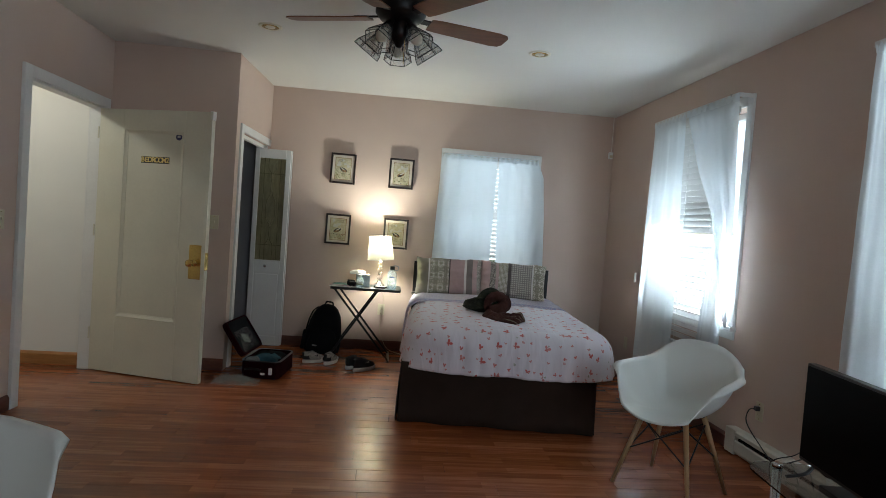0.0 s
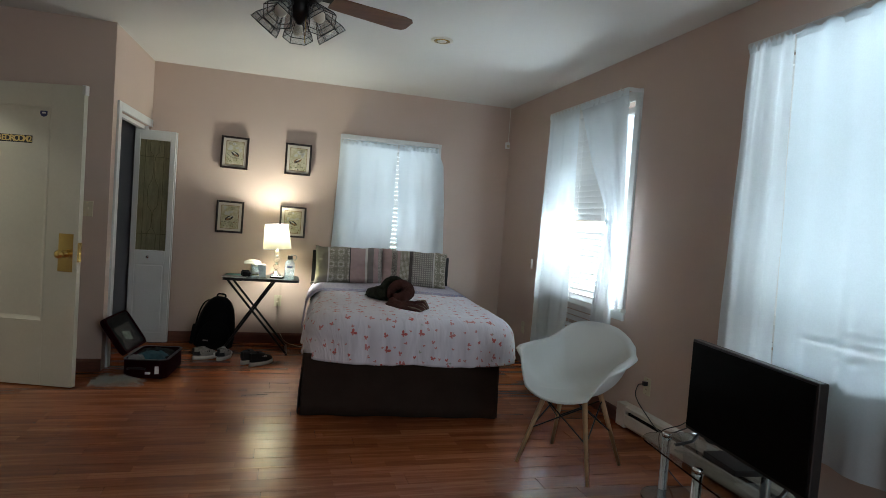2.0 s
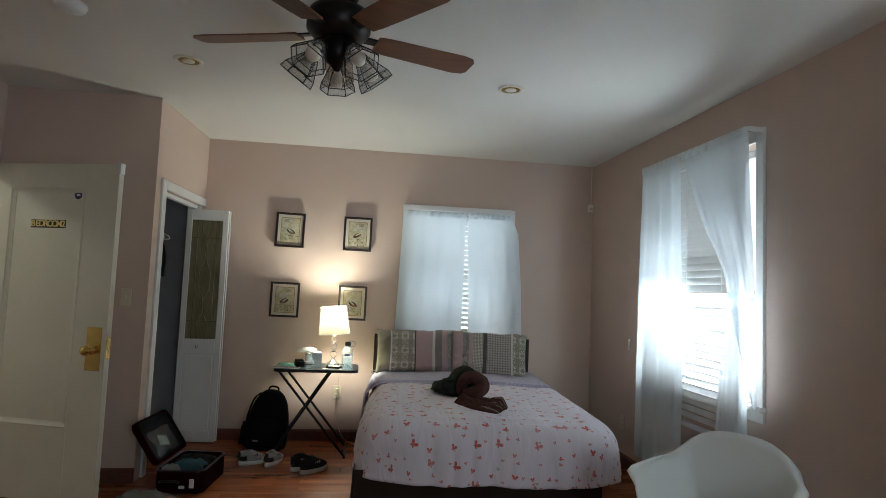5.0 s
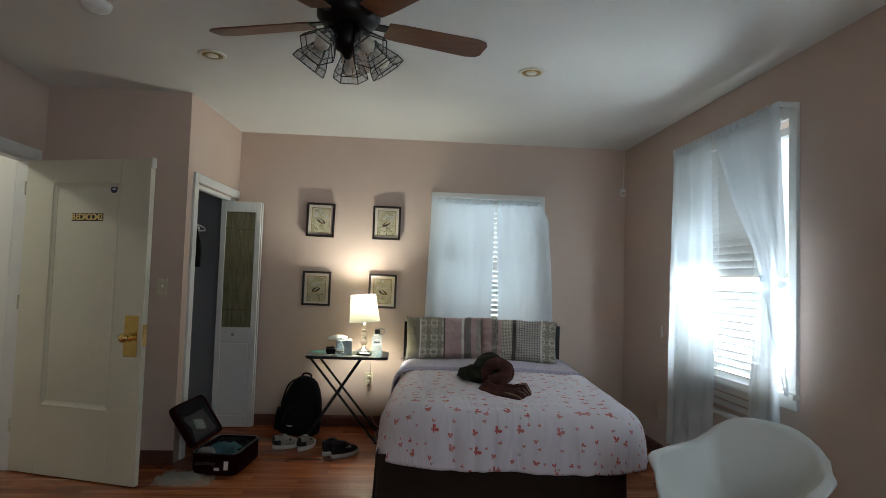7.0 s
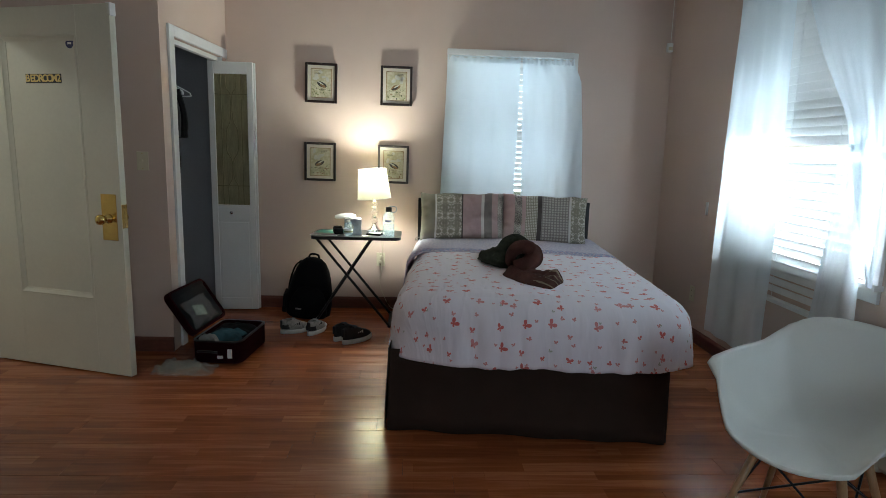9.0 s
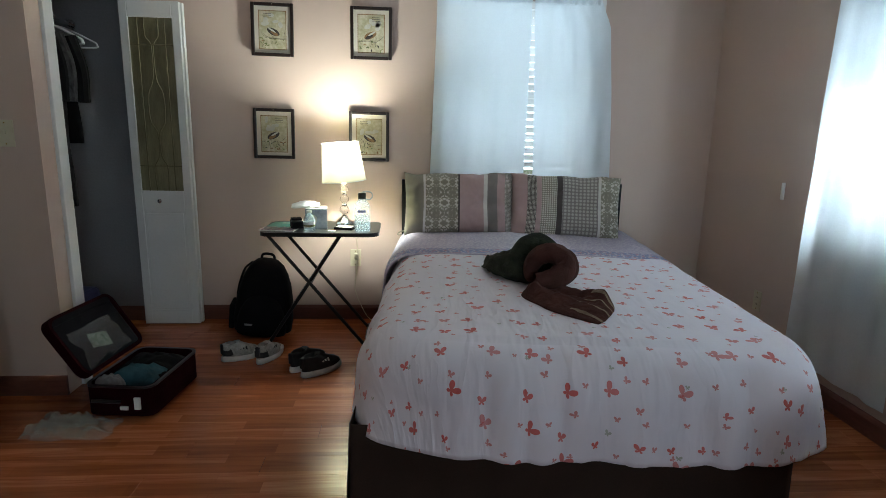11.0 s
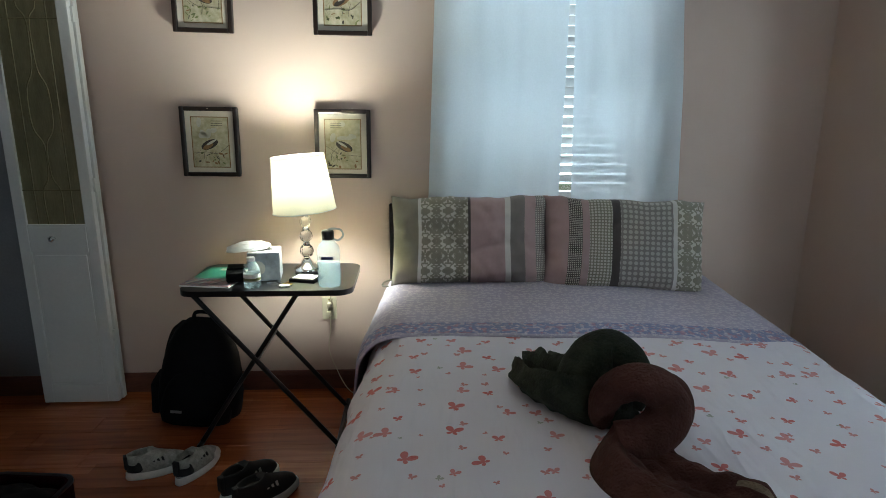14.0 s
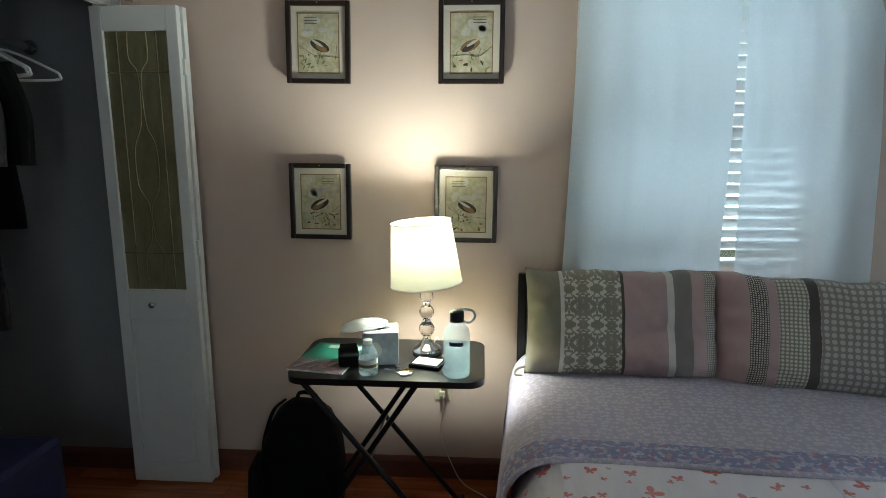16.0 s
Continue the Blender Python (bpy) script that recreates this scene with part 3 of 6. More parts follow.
part("bumper", box(DL - 0.02, DL + 0.006, -0.02, 0.02, 1.97, 2.035, 0.004), TRIM, door, "white corner guard")


def text_mesh(body, size, depth, material, name, parent, m, label=""):
    cu = bpy.data.curves.new(name, "FONT")
    cu.offset = 0.0011
    cu.body, cu.size, cu.extrude, cu.align_x, cu.align_y = body, size, depth, "CENTER", "CENTER"
    tmp = bpy.data.objects.new(name, cu)
    scene.collection.objects.link(tmp)
    me = bpy.data.meshes.new_from_object(tmp.evaluated_get(bpy.context.evaluated_depsgraph_get()))
    bpy.data.objects.remove(tmp)
    me.materials.append(material)
    ob = new(name, me)
    ob.parent = parent
    ob.matrix_basis = m
    if label:
        ob["label"] = label
    return ob


GOLDL = mat("gold_letter", (0.72, 0.55, 0.22), 0.35, 0.6, var=0.08, scale=30, fine=200, bump=0.02)
sign = thing("door_sign", "black stick-on tiles with gold letters reading BEDROOM 2", "sign", DM)
for i, ch in enumerate("BEDROOM2"):
    x = 0.385 + i * 0.0305
    tile = part("letter_tile", box(x - 0.0148, x + 0.0148, -0.0083, -0.0065, 1.632, 1.682), BLACKP, sign)
    text_mesh(ch, 0.054, 0.0006, GOLDL, "letter", tile, Matrix.Translation((x, -0.0091, 1.657)) @ Matrix.Rotation(radians(90), 4, "X"), "gold letter")
NAVY = mat("navy_sticker", (0.03, 0.035, 0.12), 0.4, var=0.1, scale=30, fine=90, bump=0.0)
stk = thing("sticker", "small round dark blue sticker on the door panel", "sticker", DM)
dsk = lathe([(0.026, 0.0), (0.026, 0.001)], 28)
bmesh.ops.transform(dsk, matrix=Matrix.Translation((0.685, -0.0067, 1.838)) @ Matrix.Rotation(radians(90), 4, "X"), verts=dsk.verts)
part("disc", dsk, NAVY, stk)
part("mark", box(0.673, 0.697, -0.0085, -0.0073, 1.833, 1.843), TRIM, stk)

# ---- closet door ----


def bifold_panel(x0, x1, y0, y1, parent, front):
    pn = part("leaf", box(x0, x0 + 0.045, y0, y1, 0.012, 1.95, 0.003), TRIM, parent)
    part("stile", box(x1 - 0.045, x1, y0, y1, 0.012, 1.95, 0.003), TRIM, pn)
    for a, b in ((0.012, 0.105), (0.735, 0.86), (1.86, 1.95)):
        part("rail", box(x0 + 0.045, x1 - 0.045, y0, y1, a, b, 0.003), TRIM, pn)
    ym = (y0 + y1) / 2
    part("lower_panel", box(x0 + 0.045, x1 - 0.045, ym - 0.005, ym + 0.005, 0.105, 0.735), TRIM, pn)
    part("raised_field", box(x0 + 0.058, x1 - 0.058, y0 + 0.003, ym - 0.005, 0.118, 0.722, 0.004), TRIM, pn)
    part("glass", box(x0 + 0.045, x1 - 0.045, ym - 0.003, ym + 0.003, 0.86, 1.86), FROST, pn, "amber textured leaded glass")
    if front:
        cx, r = (x0 + x1) / 2, 0.0028
        w = (x1 - x0) / 2 - 0.045
        y = ym - 0.004
        for sgn in (-1, 1):
            pts = [(cx + sgn * w * 0.30, y, 1.86), (cx + sgn * w * 0.30, y, 1.76), (cx + sgn * w * 0.05, y, 1.70), (cx + sgn * w * 0.08, y, 1.52), (cx + sgn * w * 0.34, y, 1.43), (cx + sgn * w * 0.34, y, 1.28), (cx + sgn * w * 0.04, y, 1.20), (cx + sgn * w * 0.06, y, 1.07), (cx + sgn * w * 0.30, y, 1.0), (cx + sgn * w * 0.28, y, 0.86)]
            part("lead_came", sweep(pts, r, 6, 5), LEAD, pn)
            part("lead_came", rod((cx + sgn * w * 0.62, y, 1.86), (cx + sgn * w * 0.62, y, 0.86), r, n=6), LEAD, pn)
        for z in (1.71, 1.01):
            part("lead_came", rod((x0 + 0.045, y, z), (x1 - 0.045, y, z), r, n=6), LEAD, pn)
        kb = lathe([(0.006, 0), (0.006, 0.012), (0.013, 0.018), (0.014, 0.024), (0.008, 0.030), (0.001, 0.031)], 16)
        bmesh.ops.transform(kb, matrix=Matrix.Translation((cx - 0.015, y0, 0.80)) @ Matrix.Rotation(radians(90), 4, "X"), verts=kb.verts)
        part("knob", kb, CHROME, pn, "small chrome knob", True)


LEAD = mat("lead_came", (0.22, 0.20, 0.11), 0.5, 0.3, var=0.1, scale=30, fine=90, bump=0.05)
bif = thing("bifold_door", "white bifold closet door with amber glass, folded open", "closet door", pose(0, 0, 0))
bifold_panel(-1.60, -1.262, 5.885, 5.915, bif, True)
bifold_panel(-1.585, -1.254, 5.92, 5.95, bif, False)
for z in (0.3, 1.0, 1.7):
    part("hinge", box(-1.262, -1.2525, 5.905, 5.93, z, z + 0.06), TRIM, bif)

# ---- bed ----
BM = Matrix.Translation((0.52, 3.765, 0)) @ Matrix.Rotation(radians(-5.0), 4, "Z")   # x across, y from foot to head


def node_mat(name, rough=0.9, sheen=0.2):
    m = bpy.data.materials.new(name)
    m.use_nodes = True
    b = m.node_tree.nodes["Principled BSDF"]
    b.inputs["Roughness"].default_value, b.inputs["Sheen Weight"].default_value = rough, sheen
    b.inputs["Specular IOR Level"].default_value = 0.2
    return m, m.node_tree, b


class Nodes:
    """Short arithmetic on shader nodes."""

    def __init__(self, nt):
        self.nt = nt

    def math(self, op, *args):
        n = self.nt.nodes.new("ShaderNodeMath")
        n.operation = op
        for i, a in enumerate(args):
            if isinstance(a, (int, float)):
                n.inputs[i].default_value = a
            else:
                self.nt.links.new(a, n.inputs[i])
        return n.outputs[0]

    def mix(self, fac, a, b):
        n = self.nt.nodes.new("ShaderNodeMix")
        n.data_type = "RGBA"
        for sock, v in ((n.inputs[0], fac), (n.inputs[6], a), (n.inputs[7], b)):
            if isinstance(v, tuple):
                sock.default_value = (*v, 1)
            elif isinstance(v, (int, float)):
                sock.default_value = v
            else:
                self.nt.links.new(v, sock)
        return n.outputs[2]

    def noise(self, vec, scale, detail=3):
        n = self.nt.nodes.new("ShaderNodeTexNoise")
        n.inputs["Scale"].default_value, n.inputs["Detail"].default_value = scale, detail
        self.nt.links.new(vec, n.inputs["Vector"])
        return n.outputs["Fac"]

    def bump(self, height, strength, dist, bsdf):
        n = self.nt.nodes.new("ShaderNodeBump")
        n.inputs["Strength"].default_value, n.inputs["Distance"].default_value = strength, dist
        self.nt.links.new(height, n.inputs["Height"])
        self.nt.links.new(n.outputs[0], bsdf.inputs["Normal"])

    def motif(self, uv, scale, size, seed, lobes=True):
        """1 inside small butterfly-like prints, one to a cell, each turned and sized by chance."""
        mp = self.nt.nodes.new("ShaderNodeMapping")
        mp.inputs["Location"].default_value = (seed, seed * 0.7, 0)
        self.nt.links.new(uv, mp.inputs["Vector"])
        vo = self.nt.nodes.new("ShaderNodeTexVoronoi")
        vo.voronoi_dimensions = "2D"
        vo.inputs["Scale"].default_value, vo.inputs["Randomness"].default_value = scale, 0.62
        self.nt.links.new(mp.outputs[0], vo.inputs["Vector"])
        sub = self.nt.nodes.new("ShaderNodeVectorMath")
        sub.operation = "SUBTRACT"
        self.nt.links.new(mp.outputs[0], sub.inputs[0])
        self.nt.links.new(vo.outputs["Position"], sub.inputs[1])
        sx = self.nt.nodes.new("ShaderNodeSeparateXYZ")
        self.nt.links.new(sub.outputs[0], sx.inputs[0])
        sc = self.nt.nodes.new("ShaderNodeSeparateColor")
        self.nt.links.new(vo.outputs["Color"], sc.inputs[0])
        ang = self.math("ADD", self.math("ARCTAN2", sx.outputs[1], sx.outputs[0]), self.math("MULTIPLY", self.math("SUBTRACT", sc.outputs[0], 0.5), 1.9))
        r = self.math("SQRT", self.math("ADD", self.math("MULTIPLY", sx.outputs[0], sx.outputs[0]), self.math("MULTIPLY", sx.outputs[1], sx.outputs[1])))
        wing = self.math("ABSOLUTE", self.math("SINE", self.math("MULTIPLY", ang, 2.0)))
        grow = self.math("ADD", 0.78, self.math("MULTIPLY", 0.34, self.math("SINE", ang)))
        edge = self.math("MULTIPLY", self.math("MULTIPLY", self.math("ADD", 0.22, self.math("MULTIPLY", wing, 0.9)), grow), self.math("MULTIPLY", size, self.math("ADD", 0.55, self.math("MULTIPLY", sc.outputs[1], 0.6))))
        return self.math("LESS_THAN", r, edge), sc.outputs[2]


def duvet_material():
    m, nt, b = node_mat("butterfly_print_cotton", 0.85, 0.15)
    N = Nodes(nt)
    uv = nt.nodes.new("ShaderNodeUVMap").outputs[0]
    big, rnd = N.motif(uv, 9.2, 0.0235, 0.0)
    small, rnd2 = N.motif(uv, 10.5, 0.0115, 3.7)
    leaf, rnd3 = N.motif(uv, 4.0, 0.010, 9.1)
    base = N.mix(N.noise(uv, 3.2, 3), (0.77, 0.715, 0.79), (0.85, 0.81, 0.87))
    faded = N.mix(N.math("MULTIPLY", N.noise(uv, 11.0, 3), 0.22), base, (0.74, 0.58, 0.58))
    c = N.mix(N.math("MULTIPLY", leaf, 0.7), faded, (0.30, 0.32, 0.22))
    c = N.mix(N.math("MULTIPLY", small, 0.8), c, (0.62, 0.16, 0.15))
    c = N.mix(N.math("MULTIPLY", big, N.math("ADD", 0.70, N.math("MULTIPLY", rnd, 0.28))), c, (0.66, 0.13, 0.12))
    nt.links.new(c, b.inputs["Base Color"])
    # weave, and long soft creases that run down towards the foot
    mp = nt.nodes.new("ShaderNodeMapping")
    mp.inputs["Scale"].default_value = (9.0, 2.2, 1)
    nt.links.new(uv, mp.inputs["Vector"])
    cr = N.math("ABSOLUTE", N.math("SUBTRACT", N.noise(mp.outputs[0], 1.0, 3), 0.5))
    ridge = N.math("SUBTRACT", 1.0, N.math("MINIMUM", N.math("MULTIPLY", cr, 9.0), 1.0))
    fold = N.math("MULTIPLY", ridge, N.math("MULTIPLY", N.noise(uv, 2.6, 2), 1.0))
    N.bump(N.math("ADD", fold, N.math("MULTIPLY", N.noise(uv, 420, 2), 0.03)), 0.42, 0.014, b)
    return m


def sheet_material():
    m, nt, b = node_mat("lilac_print_cotton", 0.85, 0.15)
    N = Nodes(nt)
    uv = nt.nodes.new("ShaderNodeUVMap").outputs[0]
    sx = nt.nodes.new("ShaderNodeSeparateXYZ")
    nt.links.new(uv, sx.inputs[0])
    dots, _ = N.motif(uv, 46, 0.0125, 1.3)
    base = N.mix(N.noise(uv, 9, 4), (0.40, 0.36, 0.48), (0.52, 0.47, 0.58))
    c = N.mix(N.math("MULTIPLY", dots, 0.55), base, (0.72, 0.66, 0.70))
    band = N.math("LESS_THAN", N.math("ABSOLUTE", N.math("SUBTRACT", sx.outputs[1], 1.275)), 0.042)
    blot = N.math("GREATER_THAN", N.noise(uv, 60, 3), 0.47)
    c = N.mix(N.math("MULTIPLY", N.math("MULTIPLY", band, blot), 0.75), c, (0.17, 0.21, 0.42))
    red = N.math("MULTIPLY", band, N.math("GREATER_THAN", N.noise(uv, 45, 2), 0.58))
    c = N.mix(N.math("MULTIPLY", red, 0.6), c, (0.45, 0.20, 0.26))
    nt.links.new(c, b.inputs["Base Color"])
    N.bump(N.noise(uv, 420, 2), 0.25, 0.001, b)
    return m


HEMC = mat("hem_cotton", (0.66, 0.60, 0.61), 0.9, var=0.05, scale=20, fine=250, bump=0.2)
DUVET, SHEET = duvet_material(), sheet_material()


def drape(d, r, flare):
    """How far out and down cloth lies, d metres past the edge of the top."""
    q = r * math.pi / 2
    if d <= 0:
        return d, 0.0
    if d < q:
        a = d / r
        return r * math.sin(a), r * (1 - math.cos(a))
    return r + (d - q) * flare, r + (d - q) * math.sqrt(max(0.0, 1 - flare * flare))


def cloth(name, pts, cols, material, parent, uvs, label="", thick=0.006):
    """A quad sheet from rows of points, with its own flat coordinates in metres, given some thickness."""
    rows_n = len(pts) // cols
    me = bpy.data.meshes.new(name)
    faces = [(i * cols + j, i * cols + j + 1, (i + 1) * cols + j + 1, (i + 1) * cols + j) for i in range(rows_n - 1) for j in range(cols - 1)]
    me.from_pydata(pts, [], faces)
    uvl = me.uv_layers.new(name="UVMap")
    for lp in me.loops:
        uvl.data[lp.index].uv = uvs[lp.vertex_index]
    for p in me.polygons:
        p.use_smooth = True
    me.materials.append(material)
    ob = new(name, me)
    ob.parent = parent
    so = ob.modifiers.new("thickness", "SOLIDIFY")
    so.thickness, so.offset = thick, -1
    if label:
        ob["label"] = label
    return ob


BW, TOP = 0.655, 0.645    # half width of the flat top's edge, height of the made bed
bed = thing("bed", "double bed with black headboard and dark brown skirt", "bed", BM)
part("headboard_post", box(-0.68, -0.645, 2.055, 2.09, 0, 0.95, 0.005), BLACKM, bed, "black metal headboard post")
part("headboard_post", box(0.645, 0.68, 2.055, 2.09, 0, 0.95, 0.005), BLACKM, bed, "black metal headboard post")
part("headboard", box(-0.645, 0.645, 2.06, 2.085, 0.35, 0.945, 0.006), BLACKM, bed, "black headboard")
part("box_spring", box(-0.60, 0.60, 0.05, 2.04, 0.10, 0.34, 0.02), MATTR, bed)
part("mattress", box(-0.53, 0.62, 0.08, 2.04, 0.34, 0.612, 0.06, 4), MATTR, bed)


def skirt_sheet(p0, p1, name, seed):
    n = 90
    d = Vector(p1) - Vector(p0)
    nr = Vector((d.y, -d.x, 0)).normalized()
    pts, uvs = [], []
    for i in range(7):
        f = i / 6
        for j in range(n):
            u = j / (n - 1)
            s = u * d.length
            w = 0.010 * f * math.sin(s * 19 + seed + 1.6 * noise.noise(Vector((s * 2, seed, 0)))) + 0.012 * f * noise.noise(Vector((s * 4, seed, f)))
            p = Vector(p0) + d * u + nr * (w + 0.01 * f)
            pts.append((p.x, p.y, 0.40 * (1 - f) + 0.006))
            uvs.append((s, f * 0.4))
    cloth(name, pts, n, SKIRT, bed, uvs, "dark brown pleated bed skirt", 0.003)


skirt_sheet((-0.645, 0.005, 0), (0.65, -0.03, 0), "bed_skirt", 1)
skirt_sheet((-0.645, 2.04, 0), (-0.645, 0.005, 0), "bed_skirt", 2)
skirt_sheet((0.65, -0.03, 0), (0.645, 2.04, 0), "bed_skirt", 3)


def crumple(x, y, amt):
    return amt * (1.5 * noise.noise(Vector((x * 3.1, y * 2.3, 0.4))) + 0.5 * noise.noise(Vector((x * 7.3, y * 6.1, 2.4))) + 0.22 * noise.noise(Vector((x * 17, y * 15, 5.4))))


def make_duvet():
    du = thing("duvet", "white duvet printed with coral butterflies, spread over the bed", "duvet", BM @ pose(0.072, 0, 0))
    y_head, rc, w = 1.34, 0.16, BW - 0.075
    loop = []
    m_side, m_cor, m_front = 70, 22, 80
    y_f = 0.055
    for i in range(m_side):
        loop.append(((-w, y_head + (y_f + rc - y_head) * i / m_side), (-1, 0)))
    for i in range(m_cor):
        a = radians(180 + 90 * i / m_cor)
        loop.append(((-w + rc + rc * math.cos(a), y_f + rc + rc * math.sin(a)), (math.cos(a), math.sin(a))))
    for i in range(m_front):
        loop.append(((-w + rc + (2 * w - 2 * rc) * i / m_front, y_f), (0, -1)))
    for i in range(m_cor):
        a = radians(270 + 90 * i / m_cor)
        loop.append(((w - rc + rc * math.cos(a), y_f + rc + rc * math.sin(a)), (math.cos(a), math.sin(a))))
    for i in range(m_side + 1):
        loop.append(((w, y_f + rc + (y_head - y_f - rc) * i / m_side), (1, 0)))
    cols = len(loop)
    inner, outer = 26, 26
    pts, uvs = [], []
    drop = 0.352
    for i in range(inner + outer + 1):
        for j, ((x, y), (nx, ny)) in enumerate(loop):
            if i < inner:
                f = i / inner
                sx_, sy_ = 0.0, max(y, y_f + w)
                px, py = sx_ + (x - sx_) * f, sy_ + (y - sy_) * f
                ux, uy = px, py
                pz = TOP + crumple(px, py, 0.006) + 0.012 * (1 - (px / w) ** 2)
            else:
                d = (i - inner) / outer * drop
                o, dn = drape(d, 0.13, 0.13)
                s = j * 0.021
                side = min(1.0, max(0.0, (d - 0.07) / 0.16))
                crease = max(0.0, 1 - abs(noise.noise(Vector((s * 5.5 + d * 1.6, 1.3, d * 1.2)))) * 7)
                pleat = side * (0.007 * math.sin(s * 26 + 5.5 * noise.noise(Vector((s * 1.3, 0.2, 0)))) + 0.030 * noise.noise(Vector((s * 4.2, d * 2, 4))) + 0.026 * crease * max(0.0, noise.noise(Vector((s * 1.9, 5, 3))) + 0.35))
                hem = 0.012 * noise.noise(Vector((s * 1.7, 7, 0))) * side
                px, py = x + nx * (o + pleat), y + ny * (o + pleat)
                pz = TOP + crumple(px, py, 0.006) * (1 - side) - dn + hem
                ux, uy = x + nx * d, y + ny * d
            pts.append((px, py, pz))
            uvs.append((ux + 2, uy + 2))
    cloth("cover", pts, cols, DUVET, du, uvs, thick=0.012)
    last = [Vector(p) + Vector((0, 0, 0.002)) for p in pts[-cols::3]]
    part("hem", sweep(last, 0.0055, 7, 2), HEMC, du, "stitched white hem", True)


make_duvet()


def make_sheet():
    sh = thing("bed_sheet", "lilac patterned top sheet folded back over the duvet", "bed sheet", BM @ pose(0.045, 0, 0))
    w = BW - 0.075
    cols, rows_n = 121, 44
    half = w + 0.40
    pts, uvs = [], []
    for i in range(rows_n + 1):
        y = 1.215 + (2.045 - 1.215) * i / rows_n
        lift = 0.026 if i > 2 else 0.017 + 0.003 * i
        for j in range(cols):
            a = -half + 2 * half * j / (cols - 1)
            d = abs(a) - w
            o, dn = drape(d, 0.13, 0.11)
            x = math.copysign(w + o, a) if d > 0 else a
            side = min(1, max(0, d / 0.2))
            z = TOP - dn + lift + crumple(x + 4, y, 0.005) * (1 - side) + (0.012 * (1 - (a / w) ** 2) if d < 0 else 0)
            x += math.copysign(0.008 + lift * side + 0.008 * side * noise.noise(Vector((y * 9, a, 0))), a) if d > 0 else 0
            yy = y + 0.012 * noise.noise(Vector((a * 3, 0.7, 0))) * (1 if i < 3 else 0.2)
            pts.append((x, yy, z))
            uvs.append((a + 2, y))
    cloth("cloth", pts, cols, SHEET, sh, uvs, thick=0.008)


make_sheet()


def pillow_material(name, bands, seed):
    """bands: (end of the band across the pillow, kind, colour, second colour)."""
    m, nt, b = node_mat(name, 0.85, 0.2)
    N = Nodes(nt)
    uv = nt.nodes.new("ShaderNodeUVMap").outputs[0]
    sx = nt.nodes.new("ShaderNodeSeparateXYZ")
    nt.links.new(uv, sx.inputs[0])
    u, v = sx.outputs[0], sx.outputs[1]

    def scroll():
        # mirrored scrollwork, like a damask
        fu = N.math("PINGPONG", N.math("MULTIPLY", u, 0.66), 0.048)
        fv = N.math("PINGPONG", v, 0.062)
        cx = nt.nodes.new("ShaderNodeCombineXYZ")
        nt.links.new(fu, cx.inputs[0])
        nt.links.new(fv, cx.inputs[1])
        n = nt.nodes.new("ShaderNodeTexNoise")
        n.inputs["Scale"].default_value, n.inputs["Detail"].default_value, n.inputs["Distortion"].default_value = 62, 1.0, 1.0
        nt.links.new(cx.outputs[0], n.inputs["Vector"])
        return N.math("GREATER_THAN", n.outputs["Fac"], 0.53)

    def fret(s):
        a = N.math("PINGPONG", N.math("ADD", N.math("MULTIPLY", u, 0.62), v), s)
        c = N.math("PINGPONG", N.math("SUBTRACT", N.math("MULTIPLY", u, 0.62), v), s)
        return N.math("GREATER_THAN", N.math("ABSOLUTE", N.math("SUBTRACT", a, c)), s * 0.42)

    def dots(s):
        a = N.math("SUBTRACT", N.math("PINGPONG", N.math("MULTIPLY", u, 0.62), s), s / 2)
        c = N.math("SUBTRACT", N.math("PINGPONG", v, s), s / 2)
        r = N.math("ADD", N.math("MULTIPLY", a, a), N.math("MULTIPLY", c, c))
        return N.math("LESS_THAN", r, s * s * 0.13)

    col = None
    for end, kind, c1, c2 in reversed(bands):
        if kind == "scroll":
            c = N.mix(scroll(), c1, c2)
        elif kind == "fret":
            c = N.mix(fret(0.0075), c1, c2)
        elif kind == "dots":
            c = N.mix(N.math("MULTIPLY", dots(0.021), 0.6), c1, c2)
        elif kind == "small":
            c = N.mix(dots(0.0125), c1, c2)
        else:
            c = N.mix(N.noise(uv, 40, 3), c1, tuple(q * 0.86 for q in c1))
        if col is None:
            col = c
        else:
            col = N.mix(N.math("LESS_THAN", u, end), col, c)
    nt.links.new(col, b.inputs["Base Color"])
    N.bump(N.math("ADD", N.math("MULTIPLY", N.noise(uv, 300, 2), 0.15), N.noise(uv, 9, 4)), 0.35, 0.012, b)
    return m


SAGE, CREAM, PINK, WHITE_, GREY_, DARK_ = (0.27, 0.245, 0.19), (0.60, 0.56, 0.49), (0.50, 0.345, 0.335), (0.68, 0.64, 0.60), (0.25, 0.22, 0.205), (0.10, 0.082, 0.078)
PIL_L = pillow_material("striped_pillow_left", [(0.175, "plain", SAGE, SAGE), (0.195, "plain", WHITE_, WHITE_), (0.49, "scroll", SAGE, CREAM), (0.505, "plain", DARK_, DARK_), (0.72, "plain", PINK, PINK), (0.755, "plain", WHITE_, WHITE_), (0.845, "plain", GREY_, GREY_), (0.915, "plain", PINK, PINK), (1.1, "fret", GREY_, CREAM)], 1)
PIL_R = pillow_material("striped_pillow_right", [(0.145, "plain", PINK, PINK), (0.23, "fret", DARK_, CREAM), (0.275, "plain", PINK, PINK), (0.415, "small", SAGE, CREAM), (0.465, "plain", DARK_, DARK_), (0.785, "dots", GREY_, CREAM), (0.81, "plain", WHITE_, WHITE_), (1.1, "scroll", SAGE, CREAM)], 2)


